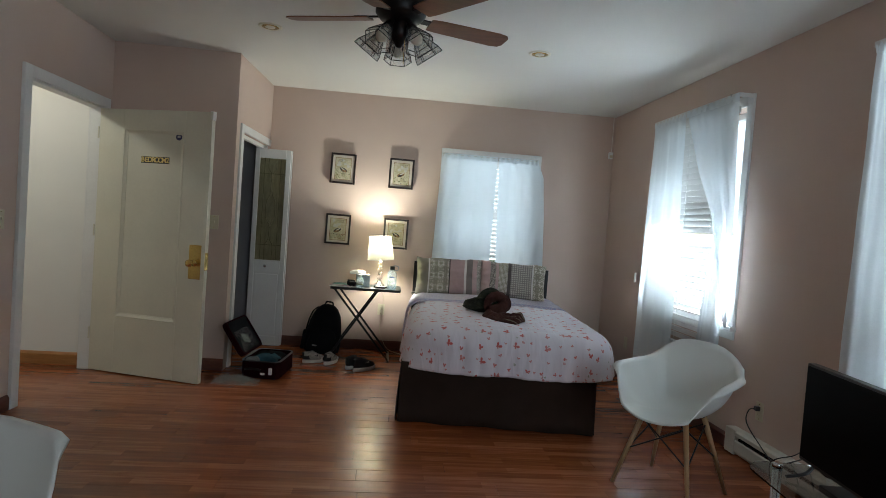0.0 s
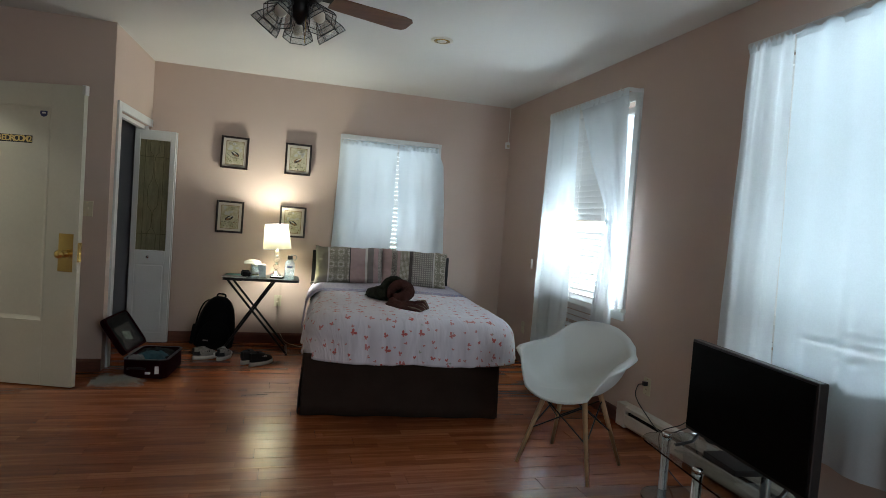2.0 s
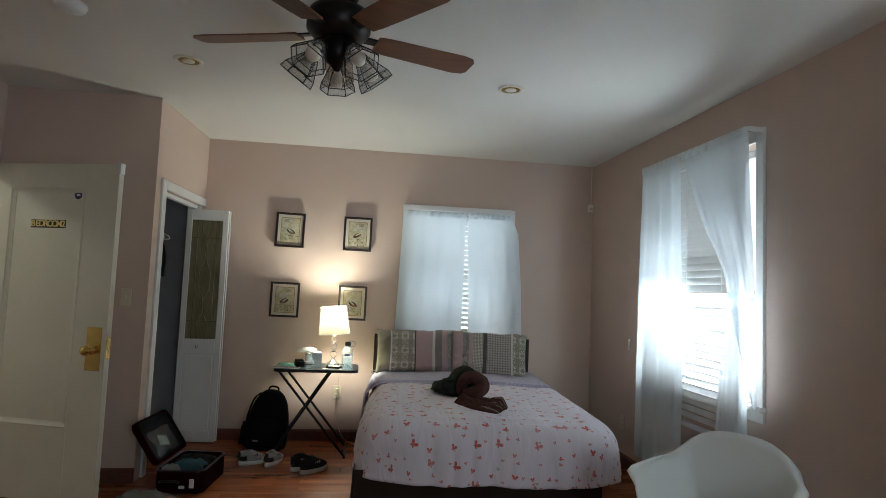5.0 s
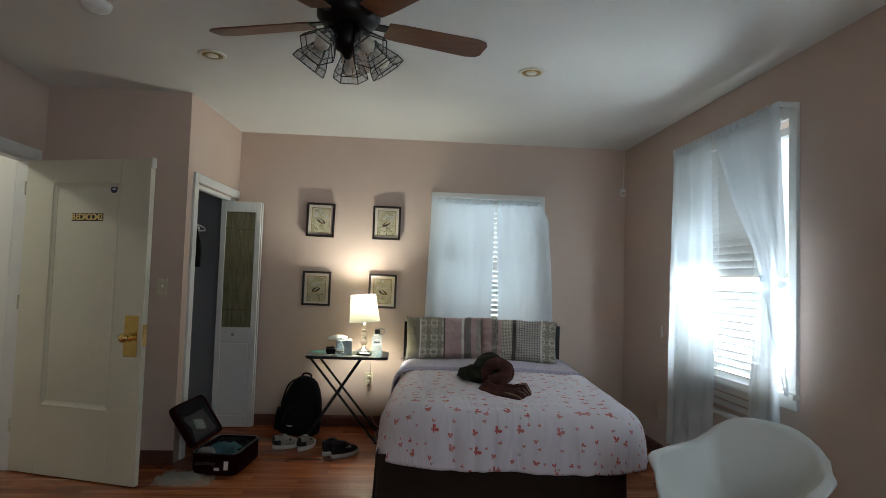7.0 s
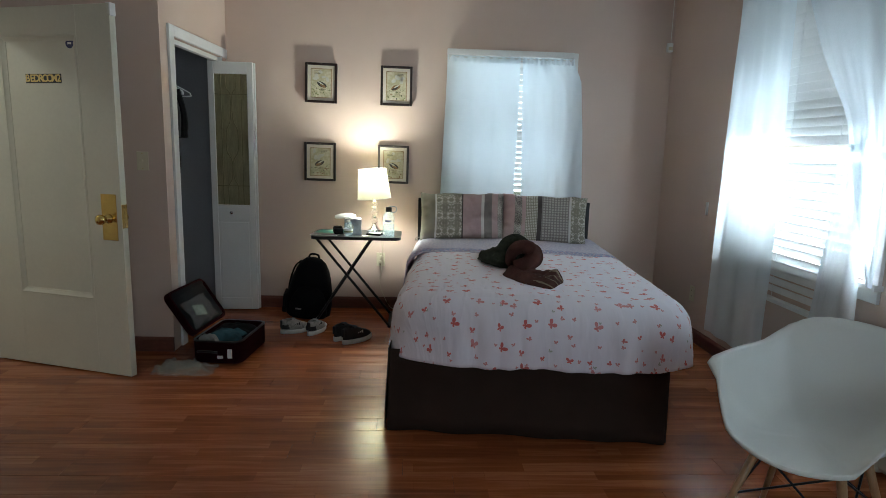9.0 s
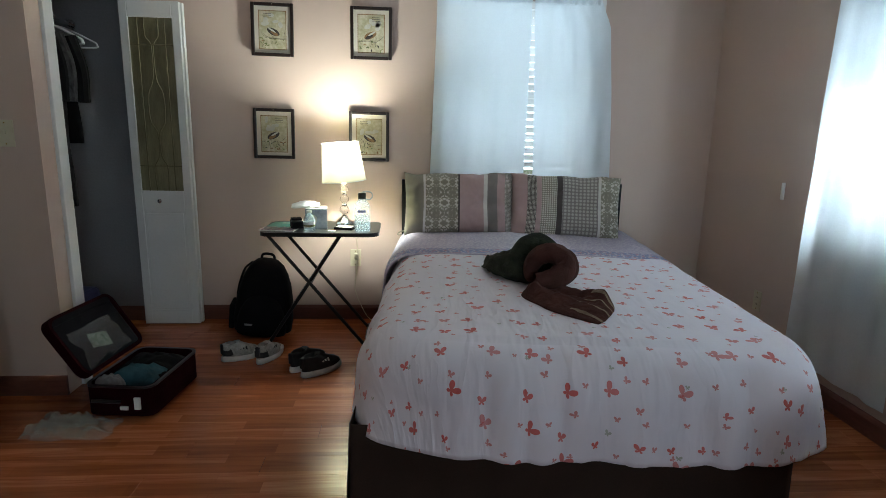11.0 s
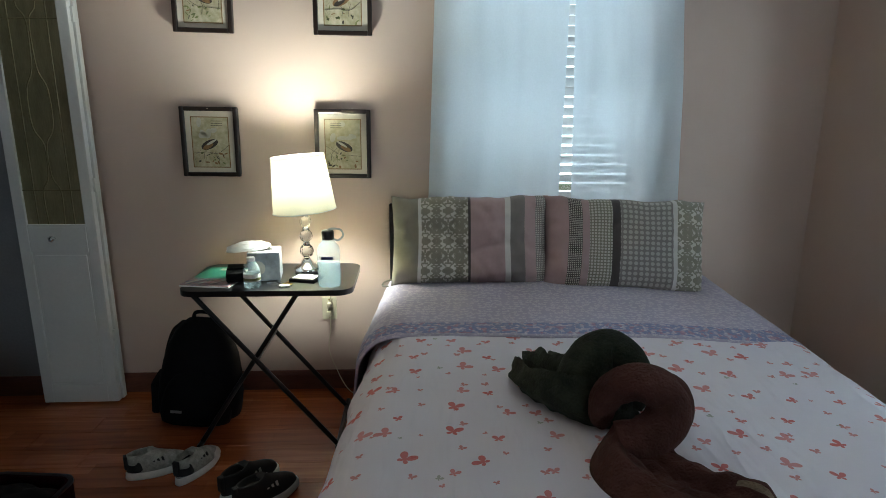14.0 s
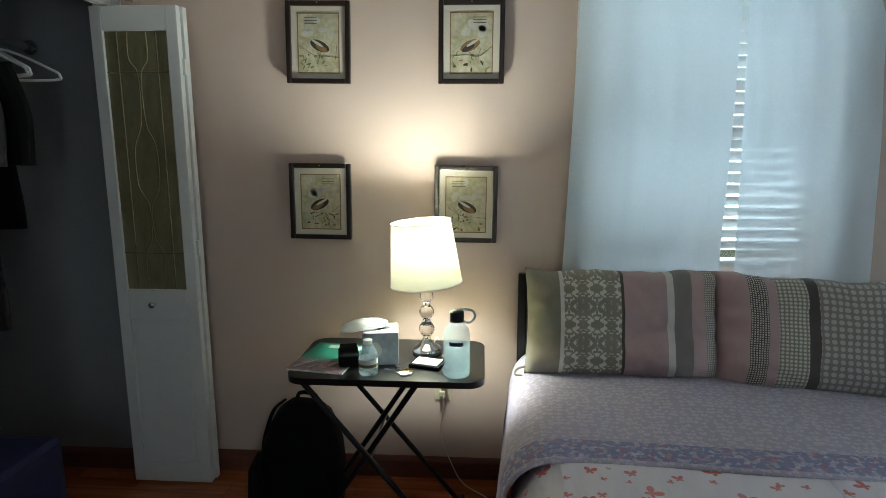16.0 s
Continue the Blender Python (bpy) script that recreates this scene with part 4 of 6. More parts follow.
def pillow(label, m, w, h, thick, material, seed):
    p = thing("pillow", label, "pillow", m, group="pillows on the bed")
    n_u, n_v = 48, 30
    for face, nm in ((1, "front"), (-1, "back")):
        pts, uvs = [], []
        for i in range(n_v + 1):
            v = i / n_v
            for j in range(n_u + 1):
                u = j / n_u
                a, c = 2 * u - 1, 2 * v - 1
                edge = max(0.0, (1 - a ** 6)) * max(0.0, (1 - c ** 4))
                puff = thick * 0.5 * edge ** 0.42 * (1 - 0.18 * c)
                tx = a * w / 2 * (1 - 0.035 * (1 - c * c))
                tz = c * h / 2 * (1 - 0.045 * (1 - a * a)) + (0.012 * noise.noise(Vector((a * 2.6, seed, 0.7))) + 0.006 * noise.noise(Vector((a * 7.1, seed * 2, 0.2)))) * max(0.0, c)
                wr = 0.011 * noise.noise(Vector((a * 3 + seed, c * 2.4, seed * 2))) + 0.006 * noise.noise(Vector((a * 8 + seed, c * 6, seed))) - 0.010 * max(0.0, 1 - abs(noise.noise(Vector((a * 2.2 + seed, c * 1.6 + a, seed * 1.7)))) * 9)
                gather = 0.016 * math.sin(c * 17 + seed + 2.2 * noise.noise(Vector((c * 3, seed, 1)))) * max(0, abs(a) - 0.72) * 3.4 * (0.5 + 0.5 * abs(noise.noise(Vector((c * 2, seed * 3, a))) * 2))
                pts.append((tx, -face * (puff + (wr + gather) * edge ** 0.3), tz + h / 2))
                uvs.append((u, v * h / 1.0))
        me = bpy.data.meshes.new(nm)
        k2 = n_u + 1
        faces = [(i * k2 + j, i * k2 + j + 1, (i + 1) * k2 + j + 1, (i + 1) * k2 + j) for i in range(n_v) for j in range(n_u)]
        me.from_pydata(pts, [], faces if face > 0 else [f[::-1] for f in faces])
        uvl = me.uv_layers.new(name="UVMap")
        for lp in me.loops:
            uvl.data[lp.index].uv = uvs[lp.vertex_index]
        for f in me.polygons:
            f.use_smooth = True
        me.materials.append(material)
        ob = new(nm, me)
        ob.parent = p
    for sgn in (-1, 1):
        part("tie", sweep([(sgn * w / 2 * 0.96, -0.01, 0.03), (sgn * (w / 2 + 0.02), -0.03, 0.02), (sgn * (w / 2 + 0.03), -0.045, 0.004), (sgn * (w / 2 + 0.005), -0.06, 0.002)], 0.004, 6), material, p)
    return p


pillow("striped sage, pink and cream pillow leaning on the headboard", BM @ pose(-0.321, 1.842, 0.640, -14, -0.5, 1), 0.655, 0.378, 0.23, PIL_L, 1.0)
pillow("striped grey, pink and sage pillow leaning on the headboard", BM @ pose(0.288, 1.800, 0.638, -15, 0.8, -4.5), 0.642, 0.383, 0.23, PIL_R, 5.0)

# ---- towels folded as swans ----


def towel_material():
    m, nt, b = node_mat("brown_towel", 0.95, 0.0)
    N = Nodes(nt)
    tc = nt.nodes.new("ShaderNodeTexCoord").outputs["Object"]
    base = N.mix(N.noise(tc, 14, 4), (0.040, 0.015, 0.012), (0.125, 0.050, 0.040))
    sx = nt.nodes.new("ShaderNodeSeparateXYZ")
    nt.links.new(tc, sx.inputs[0])
    along_ = N.math("ADD", N.math("ADD", N.math("MULTIPLY", sx.outputs[0], 0.80), N.math("MULTIPLY", sx.outputs[1], 0.60)), N.math("MULTIPLY", N.noise(tc, 9, 2), 0.022))
    wave = N.math("PINGPONG", along_, 0.024)
    tip = N.math("GREATER_THAN", N.math("SUBTRACT", sx.outputs[0], sx.outputs[1]), -3.47)
    stripe = N.math("MULTIPLY", N.math("LESS_THAN", wave, 0.005), tip)
    base = N.mix(N.math("MULTIPLY", stripe, 0.7), base, (0.32, 0.25, 0.18))
    nt.links.new(base, b.inputs["Base Color"])
    N.bump(N.math("ADD", N.math("MULTIPLY", N.noise(tc, 190, 3), 0.45), N.noise(tc, 42, 4)), 1.0, 0.010, b)
    return m


BROWNT = towel_material()
TM = Matrix.Translation((0, 0, 0.663))


def wing(rows_, n=14, seed=0.0, ruffle=0.0):
    """A lobed, folded fan of cloth lying on the bed: rows of (x, y, half width, height, turn in degrees)."""
    loops = []
    fine_ = []
    for a_, b_ in zip(rows_, rows_[1:]):
        for f_ in range(4):
            fine_.append(tuple(p_ + (q_ - p_) * f_ / 4 for p_, q_ in zip(a_, b_)))
    for x, y, hw, hh, turn in [*fine_, rows_[-1]]:
        t = radians(turn)
        lp = []
        for i in range(n):
            a = 2 * math.pi * i / n
            w = hw * math.cos(a)
            z = max(0.0, hh * (0.5 + 0.5 * math.sin(a)) * (1 + 0.35 * math.sin(3.5 * math.cos(a) * 2 + seed)))
            q = Vector((x * 16 + math.cos(a) * 2.2, y * 16 + seed * 3, math.sin(a) * 2.2))
            e = ruffle * noise.noise(q)
            lp.append((x + (w + e) * math.cos(t) + 0.4 * e, y + (w + e) * math.sin(t), max(0.0, z + (ruffle * noise.noise(q * 1.7) if z > 0.004 else 0))))
        loops.append(lp)
    return rings(loops, True, True)


sw = thing("towel_swan", "brown bath towel rolled and folded into a swan", "towel", TM)


def towel_spread(name, line, wide, folds, slant, parent, material, seed, nu=64, nv=56):
    """A spread of towel with soft lengthwise folds: line and wide run from its root to its tip, folds are (place across, height, width)."""
    mid = spline(line, 16)
    pts, faces = [], []
    for i in range(nu + 1):
        for j in range(nv + 1):
            v = 2 * j / nv - 1
            reach = 1 - slant * ((v + 0.75) / 1.75) ** 2 + 0.02 * noise.noise(Vector((v * 2, seed, 0)))
            u = i / nu * reach
            f = u * (len(mid) - 1)
            k_ = min(int(f), len(mid) - 2)
            p = mid[k_].lerp(mid[k_ + 1], f - k_)
            t = (mid[k_ + 1] - mid[k_]).normalized()
            side = Vector((-t.y, t.x, 0)).normalized()
            g = u * (len(wide) - 1)
            m_ = min(int(g), len(wide) - 2)
            w = wide[m_] + (wide[m_ + 1] - wide[m_]) * (g - m_)
            rim = (1 - abs(v) ** 3.2) * min(1.0, (1 - i / nu) * 7 + 0.12)
            h = 0.016
            for at_, high, broad in folds:
                c_ = at_ + 0.16 * noise.noise(Vector((u * 2.6, at_ * 5, seed))) + 0.10 * (u - 0.5)
                q = max(0.0, 1 - abs(v - c_) / broad)
                h += high * (q * q * (3 - 2 * q)) * (0.75 + 0.6 * noise.noise(Vector((u * 3.1, at_ * 9, seed + 2))))
            h += 0.012 * noise.noise(Vector((u * 7, v * 4.2, seed))) + 0.006 * noise.noise(Vector((u * 15, v * 9, seed)))
            e = w * v * (1 + 0.14 * noise.noise(Vector((u * 4.5, v, seed + 5))))
            q_ = p + side * e
            pts.append((q_.x, q_.y, max(0.003, 0.006 + h * max(0.0, rim) ** 0.7)))
            if i < nu and j < nv:
                a = i * (nv + 1) + j
                faces.append((a, a + 1, a + nv + 2, a + nv + 1))
    me = bpy.data.meshes.new(name)
    me.from_pydata(pts, [], faces)
    for f_ in me.polygons:
        f_.use_smooth = True
    me.materials.append(material)
    ob = new(name, me)
    ob.parent = parent
    so = ob.modifiers.new("thickness", "SOLIDIFY")
    so.thickness, so.offset = 0.005, -1
    return ob


part("neck", sweep([(0.545, 4.335, 0.034), (0.60, 4.325, 0.050), (0.640, 4.335, 0.083), (0.648, 4.350, 0.122), (0.605, 4.370, 0.148), (0.560, 4.390, 0.132), (0.536, 4.405, 0.095), (0.530, 4.412, 0.055), (0.54, 4.415, 0.03)], [0.042, 0.045, 0.044, 0.042, 0.040, 0.036, 0.033, 0.026, 0.014], 22, 9, wob=0.17), BROWNT, sw, smooth=True)
part("neck_fold", sweep([(0.61, 4.345, 0.04), (0.664, 4.362, 0.08), (0.666, 4.375, 0.125), (0.630, 4.392, 0.150), (0.60, 4.40, 0.148)], [0.034, 0.040, 0.036, 0.024, 0.010], 18, 9, wob=0.17), BROWNT, sw, smooth=True)
towel_spread("body", [(0.590, 4.375, 0), (0.575, 4.28, 0), (0.620, 4.18, 0), (0.685, 4.10, 0), (0.745, 4.03, 0)], [0.055, 0.098, 0.112, 0.116, 0.110], ((-0.50, 0.046, 0.60), (0.05, 0.014, 0.30), (0.60, 0.052, 0.46)), 0.26, sw, BROWNT, 3.3)
sg = thing("towel_swan", "dark green bath towel rolled and folded into a swan", "towel", TM)
part("neck", sweep([(0.47, 4.50, 0.040), (0.51, 4.52, 0.085), (0.545, 4.54, 0.128), (0.59, 4.545, 0.146), (0.628, 4.515, 0.125), (0.636, 4.49, 0.080), (0.62, 4.47, 0.040)], [0.045, 0.054, 0.056, 0.052, 0.045, 0.036, 0.025], 16, 8, wob=0.09), GREENT, sg, smooth=True)
part("body", wing([(0.60, 4.44, 0.035, 0.075, 30), (0.55, 4.475, 0.068, 0.11, 30), (0.50, 4.54, 0.082, 0.10, 28), (0.46, 4.62, 0.080, 0.075, 25), (0.435, 4.70, 0.060, 0.06, 20), (0.43, 4.745, 0.045, 0.045, 15)], 40, 0.2, 0.012), GREENT, sg, smooth=True)
part("tail", wing([(0.475, 4.64, 0.040, 0.05, 20), (0.468, 4.70, 0.058, 0.066, 15), (0.47, 4.76, 0.052, 0.055, 10), (0.477, 4.80, 0.034, 0.035, 10)], 30, 1.2, 0.010), GREENT, sg, smooth=True)

# ---- folding tray table ----
table = thing("tray_table", "small black folding tray table with crossed legs", "table", pose(0, 0, 0))
TZ = 0.688
part("tabletop", slab(round_rect(-0.765, -0.105, 5.435, 5.845, 0.06, 8), TZ - 0.022, TZ), BLACKM, table, "black textured tabletop with rounded corners")
for y in (5.475, 5.80):
    part("leg", rod((-0.72, y, TZ - 0.022), (-0.185, y, 0.012), 0.010, n=10), BLACKM, table)
for y in (5.515, 5.765):
    part("leg", rod((-0.32, y, TZ - 0.022), (-0.75, y, 0.012), 0.010, n=10), BLACKM, table)
part("foot_bar", rod((-0.185, 5.455, 0.011), (-0.185, 5.86, 0.011), 0.011), BLACKM, table)
part("foot_bar", rod((-0.75, 5.475, 0.011), (-0.75, 5.82, 0.011), 0.011), BLACKM, table)
part("pivot_bar", rod((-0.489, 5.47, 0.388), (-0.489, 5.81, 0.388), 0.005), BLACKM, table)

# ---- table lamp ----
LX, LY = -0.315, 5.69
lamp = thing("table_lamp", "lit table lamp with white drum shade and glass ball stem", "lamp", pose(LX, LY, TZ))
part("base", lathe([(0.002, 0), (0.052, 0.0), (0.052, 0.022), (0.047, 0.028), (0.028, 0.040), (0.018, 0.055), (0.012, 0.066), (0.002, 0.067)], 28), CHROME, lamp, "chrome lamp base", True)
z = 0.067
for r in (0.029, 0.027, 0.025):
    ball = bmesh.new()
    bmesh.ops.create_uvsphere(ball, u_segments=12, v_segments=9, radius=r)
    bmesh.ops.transform(ball, matrix=Matrix.Translation((0, 0, z + r)), verts=ball.verts)
    part("glass_ball", ball, CLEAR, lamp, "faceted clear glass ball")
    z += 2 * r
    part("collar", lathe([(0.011, z - 0.004), (0.015, z), (0.015, z + 0.006), (0.011, z + 0.010)], 16), CHROME, lamp)
    z += 0.007
part("stem", rod((0, 0, z), (0, 0, 0.36), 0.006), CHROME, lamp)
S0, S1 = 0.265, 0.487
LEANM = Matrix.Translation((0, 0, S0)) @ Matrix.Rotation(radians(-5), 4, "Y") @ Matrix.Translation((0, 0, -S0))
sh = lathe([(0.128, S0), (0.106, S1)], 40, cap=False, m=LEANM)
part("shade", sh, SHADE, lamp, "white cloth drum shade", True)
for r, zz in ((0.128, S0), (0.106, S1)):
    part("shade_ring", sweep([(r * math.cos(a * math.pi / 12), r * math.sin(a * math.pi / 12), zz) for a in range(25)], 0.002, 6, 2, m=LEANM), TRIM, lamp)
for a in (0, 120, 240):
    part("spider", rod((0, 0, S1 - 0.03), (0.105 * math.cos(radians(a)), 0.105 * math.sin(radians(a)), S1 - 0.005), 0.0015, n=6, m=LEANM), CHROME, lamp)

# ---- framed pictures ----
FRAMEW = mat("dark_frame_wood", (0.022, 0.012, 0.009), 0.3, var=0.25, scale=14, fine=90, bump=0.08)
MATB = mat("cream_picture_mount", (0.60, 0.54, 0.46), 0.85, var=0.04, scale=10, fine=160, bump=0.05)
PRINT = mat("aged_print", (0.56, 0.50, 0.37), 0.7, var=0.1, scale=16, fine=70, bump=0.0, color2=(0.30, 0.27, 0.15))
INK = mat("print_ink", (0.045, 0.035, 0.028), 0.7, var=0.2, scale=50, fine=200, bump=0.0)
OCHRE = mat("print_ochre", (0.27, 0.15, 0.06), 0.7, var=0.2, scale=50, fine=200, bump=0.0)
LEAFI = mat("print_green", (0.22, 0.24, 0.09), 0.7, var=0.25, scale=30, fine=200, bump=0.0)
PALE = mat("print_pale", (0.52, 0.50, 0.44), 0.7, var=0.1, scale=30, fine=200, bump=0.0)


def blot(cx, cz, rx, rz, turn, y, n=18):
    t = radians(turn)
    pts = []
    for i in range(n):
        a = 2 * math.pi * i / n
        px, pz = rx * math.cos(a), rz * math.sin(a)
        pts.append((cx + px * math.cos(t) - pz * math.sin(t), y, cz + px * math.sin(t) + pz * math.cos(t)))
    q = [(x, yy - 0.0006, zz) for x, yy, zz in pts]
    return rings([pts, q], True, True)


def picture(x, zc, tilt, spec, seed):
    w, h = 0.250, 0.305
    p = thing("framed_picture", "dark wooden frame with an aged nature print and cream mount", "picture", pose(x, 5.998, zc, 0, tilt, 0), group="four pictures above the table")
    fb = frame_bars(-w / 2, w / 2, -h / 2, h / 2, 0.019, -0.024, -0.002, 0.004)
    for b_ in fb:
        part("frame_bar", b_, FRAMEW, p)
    part("backing", box(-w / 2 + 0.006, w / 2 - 0.006, -0.002, 0.0215, -h / 2 + 0.006, h / 2 - 0.006), FRAMEW, p, "deep dark wooden box frame")
    part("mount", box(-w / 2 + 0.017, w / 2 - 0.017, -0.010, -0.004, -h / 2 + 0.017, h / 2 - 0.017), MATB, p)
    pr = part("print", box(-0.082, 0.082, -0.0112, -0.0102, -0.114, 0.110), PRINT, p)
    rng = random.Random(seed)
    for b_ in frame_bars(-0.082, 0.082, -0.114, 0.110, 0.004, -0.0118, -0.0113, 0):
        part("print_border", b_, OCHRE, pr)
    flip, col = spec
    part("shape", blot(flip * 0.005, -0.012, 0.040, 0.019, flip * -25, -0.0114), col, pr, "dark rounded printed shape")
    part("branch", sweep([(-0.075, -0.0118, -0.03 + 0.02 * flip), (-0.02, -0.0118, -0.045), (0.03, -0.0118, -0.05), (0.078, -0.0118, -0.035 - 0.02 * flip)], 0.0018, 5, 6, flat=0.4), INK, pr)
    part("shape", blot(flip * 0.012, -0.020, 0.026, 0.010, flip * -28, -0.0121), OCHRE if col is INK else INK, pr)
    part("shape", blot(flip * -0.004, -0.002, 0.026, 0.005, flip * -30, -0.0128), PALE, pr)
    for n_ in range(5):
        x0_, z0_ = rng.uniform(-0.068, 0.068), rng.uniform(-0.105, -0.06)
        part("stem", sweep([(x0_, -0.0117, z0_), (x0_ + rng.uniform(-0.012, 0.012), -0.0117, z0_ + 0.03), (x0_ + rng.uniform(-0.03, 0.03), -0.0117, z0_ + 0.055)], 0.0008, 5, 4, flat=0.4), LEAFI if n_ % 2 else INK, pr)
    for _ in range(16):
        part("leaf", blot(rng.uniform(-0.068, 0.068), rng.uniform(-0.105, -0.04), rng.uniform(0.004, 0.012), rng.uniform(0.0015, 0.005), rng.uniform(0, 180), -0.0114, 8), (LEAFI, LEAFI, OCHRE, INK)[rng.randrange(4)], pr)
    for _ in range(5):
        part("patch", blot(rng.uniform(-0.05, 0.05), rng.uniform(0.02, 0.09), rng.uniform(0.012, 0.026), rng.uniform(0.008, 0.016), rng.uniform(0, 180), -0.0114, 10), PALE, pr)
    for i in range(3):
        part("writing_bar", box(-0.055 if flip > 0 else 0.005, -0.005 if flip > 0 else 0.055, -0.0124, -0.0118, 0.070 + i * 0.010, 0.072 + i * 0.010), INK, pr)
    part("pin", rod((0, -0.026, h / 2 - 0.008), (0, -0.022, h / 2 - 0.008), 0.003, n=8), CHROME, p)


picture(-0.757, 1.825, 1.0, (1, INK), 11)
picture(-0.168, 1.820, 0.3, (-1, OCHRE), 12)
picture(-0.770, 1.213, 0.6, (-1, INK), 13)
picture(-0.185, 1.205, 0.5, (1, INK), 14)

# ---- shell chairs ----


def shell_chair(label, m):
    """A moulded armchair on splayed wooden legs; it faces -y."""
    c = thing("armchair", label, "chair", m, group="white shell chairs")
    nu, nv = 40, 30
    # the shell as a bowl: t runs round from one front corner over the back to the other, s from the seat's middle to the rim
    rim = []
    for i in range(nu + 1):
        t = i / nu
        a = (t - 0.5) * 2            # -1 .. 1, 0 is the middle of the back
        ab = abs(a)
        if ab < 0.30:                # back
            q = ab / 0.30
            x, y, z = 0.205 * math.sin(q * 1.2) / math.sin(1.2), 0.245 - 0.035 * q ** 2, 0.782 - 0.087 * q ** 2.6
        elif ab < 0.42:              # sweep from back to arm
            q = (ab - 0.30) / 0.12
            x, y, z = 0.205 + 0.057 * q, 0.210 - 0.085 * q, 0.695 - 0.045 * (1 - (1 - q) ** 2)
        elif ab < 0.78:              # arm
            q = (ab - 0.42) / 0.36
            x, y, z = 0.262 + 0.022 * math.sin(q * math.pi / 2), 0.125 - 0.235 * q, 0.650 - 0.014 * q
        else:                        # front of the arm down to the seat's front edge
            q = (ab - 0.78) / 0.22
            e_ = q * q * (3 - 2 * q)
            x, y, z = 0.284 - 0.104 * (0.4 * q + 0.6 * e_), -0.110 - 0.112 * math.sin(q * math.pi / 2), 0.636 - 0.186 * (0.35 * q + 0.65 * e_)
        rim.append((math.copysign(x, a) if abs(a) > 1e-6 else 0.0, y, z))
    # front edge closes the rim
    fr = []
    for i in range(1, 14):
        q = i / 14
        fr.append((0.18 - 0.36 * q, -0.222 - 0.046 * math.sin(q * math.pi) ** 0.8, 0.45 - 0.036 * math.sin(q * math.pi) ** 0.8))
    loop = rim + fr
    loops = []
    for k_ in range(nv + 1):
        s = k_ / nv
        lp = []
        for (x, y, z) in loop:
            bx, by, bz = x * 0.02, -0.01 + y * 0.02, 0.425
            # swing out low and then up, for a rounded bowl
            e = s ** 0.82
            lift = s ** 3.0 if z > 0.46 else s ** 1.6
            px, py = bx + (x - bx) * min(1.0, e * (1.16 - 0.16 * s)), by + (y - by) * min(1.0, e * (1.12 - 0.12 * s))
            pz = bz + (z - bz) * lift
            lp.append((px, py, pz))
        loops.append(lp)
    # flared lip
    for grow, fall in ((0.45, 0.0), (0.85, -0.004), (1.0, -0.012)):
        lip = []
        for x, y, z in loop:
            arm_ = max(0.0, min(1.0, (z - 0.585) / 0.035)) * max(0.0, min(1.0, (0.76 - z) / 0.06))
            lip.append((x + math.copysign((0.006 + 0.036 * arm_) * grow, x), y + (0.010 if y > 0.2 else -0.006) * grow, z + fall - 0.004 * arm_ * grow))
        loops.append(lip)
    bm = rings(loops, True, False)
    bm.faces.new([v for v in bm.verts][:len(loop)])
    sh_ = part("shell", bm, CHAIRW, c, "white moulded plastic shell", True)
    so = sh_.modifiers.new("thickness", "SOLIDIFY")
    so.thickness, so.offset = 0.006, -1
    hub = []
    for sx_ in (-1, 1):
        for sy in (-1, 1):
            top_, foot = (sx_ * 0.115, sy * 0.10 - 0.005, 0.405), (sx_ * 0.215, sy * 0.205 - 0.005, 0.0)
            lg = part("leg", rod(foot, top_, 0.0095, 0.015, 14), BEECH, c, "tapered beech leg", True)
            part("bracket", rod((sx_ * 0.08, sy * 0.07, 0.415), top_, 0.011, n=8), BLACKM, lg)
            hub.append((top_, foot))
    def on(i, f):
        a, b_ = Vector(hub[i][0]), Vector(hub[i][1])
        return a + (b_ - a) * f
    for i, j in ((0, 1), (1, 3), (3, 2), (2, 0)):
        part("brace", rod(on(i, 0.08), on(j, 0.52), 0.004, n=8), BLACKM, c, "thin black steel brace")
        part("brace", rod(on(j, 0.08), on(i, 0.52), 0.004, n=8), BLACKM, c, "thin black steel brace")
    part("base_plate", box(-0.10, 0.10, -0.09, 0.09, 0.412, 0.420, 0.003), BLACKM, c)
    return c


shell_chair("white plastic shell armchair on beech legs beside the bed", pose(1.325, 2.93, 0, 0, 0, -55))
shell_chair("white plastic shell armchair near the doorway", pose(-1.43, 1.52, 0, 0, 0, 62))

# ---- television and its stand ----
TA = math.atan2(1.565 - 2.33, 1.49 - 1.585)
TVM = Matrix.Translation((1.585, 2.33, 0)) @ Matrix.Rotation(TA, 4, "Z")     # x along the screen, y towards the wall
tv = thing("television", "black flat-screen television, switched off, on a glass stand", "television", TVM)
part("body", box(0, 0.765, 0.004, 0.045, 0.415, 0.84, 0.006), BLACKP, tv)
part("screen", box(0.010, 0.755, 0.0, 0.004, 0.432, 0.830), SCREEN, tv, "dark glossy screen")
part("rear_housing", box(0.12, 0.645, 0.045, 0.085, 0.45, 0.72, 0.02), BLACKP, tv)
for x in (0.10, 0.66):
    part("foot", sweep([(x, -0.10, 0.366), (x, -0.02, 0.385), (x, 0.02, 0.425), (x, 0.06, 0.385), (x, 0.13, 0.366)], 0.010, 8, 6, flat=0.6), BLACKP, tv)
stand = thing("tv_stand", "low glass television stand with chrome posts", "tv stand", TVM)
GREYGL = glass("grey_glass", (0.80, 0.86, 0.85), 0.03)
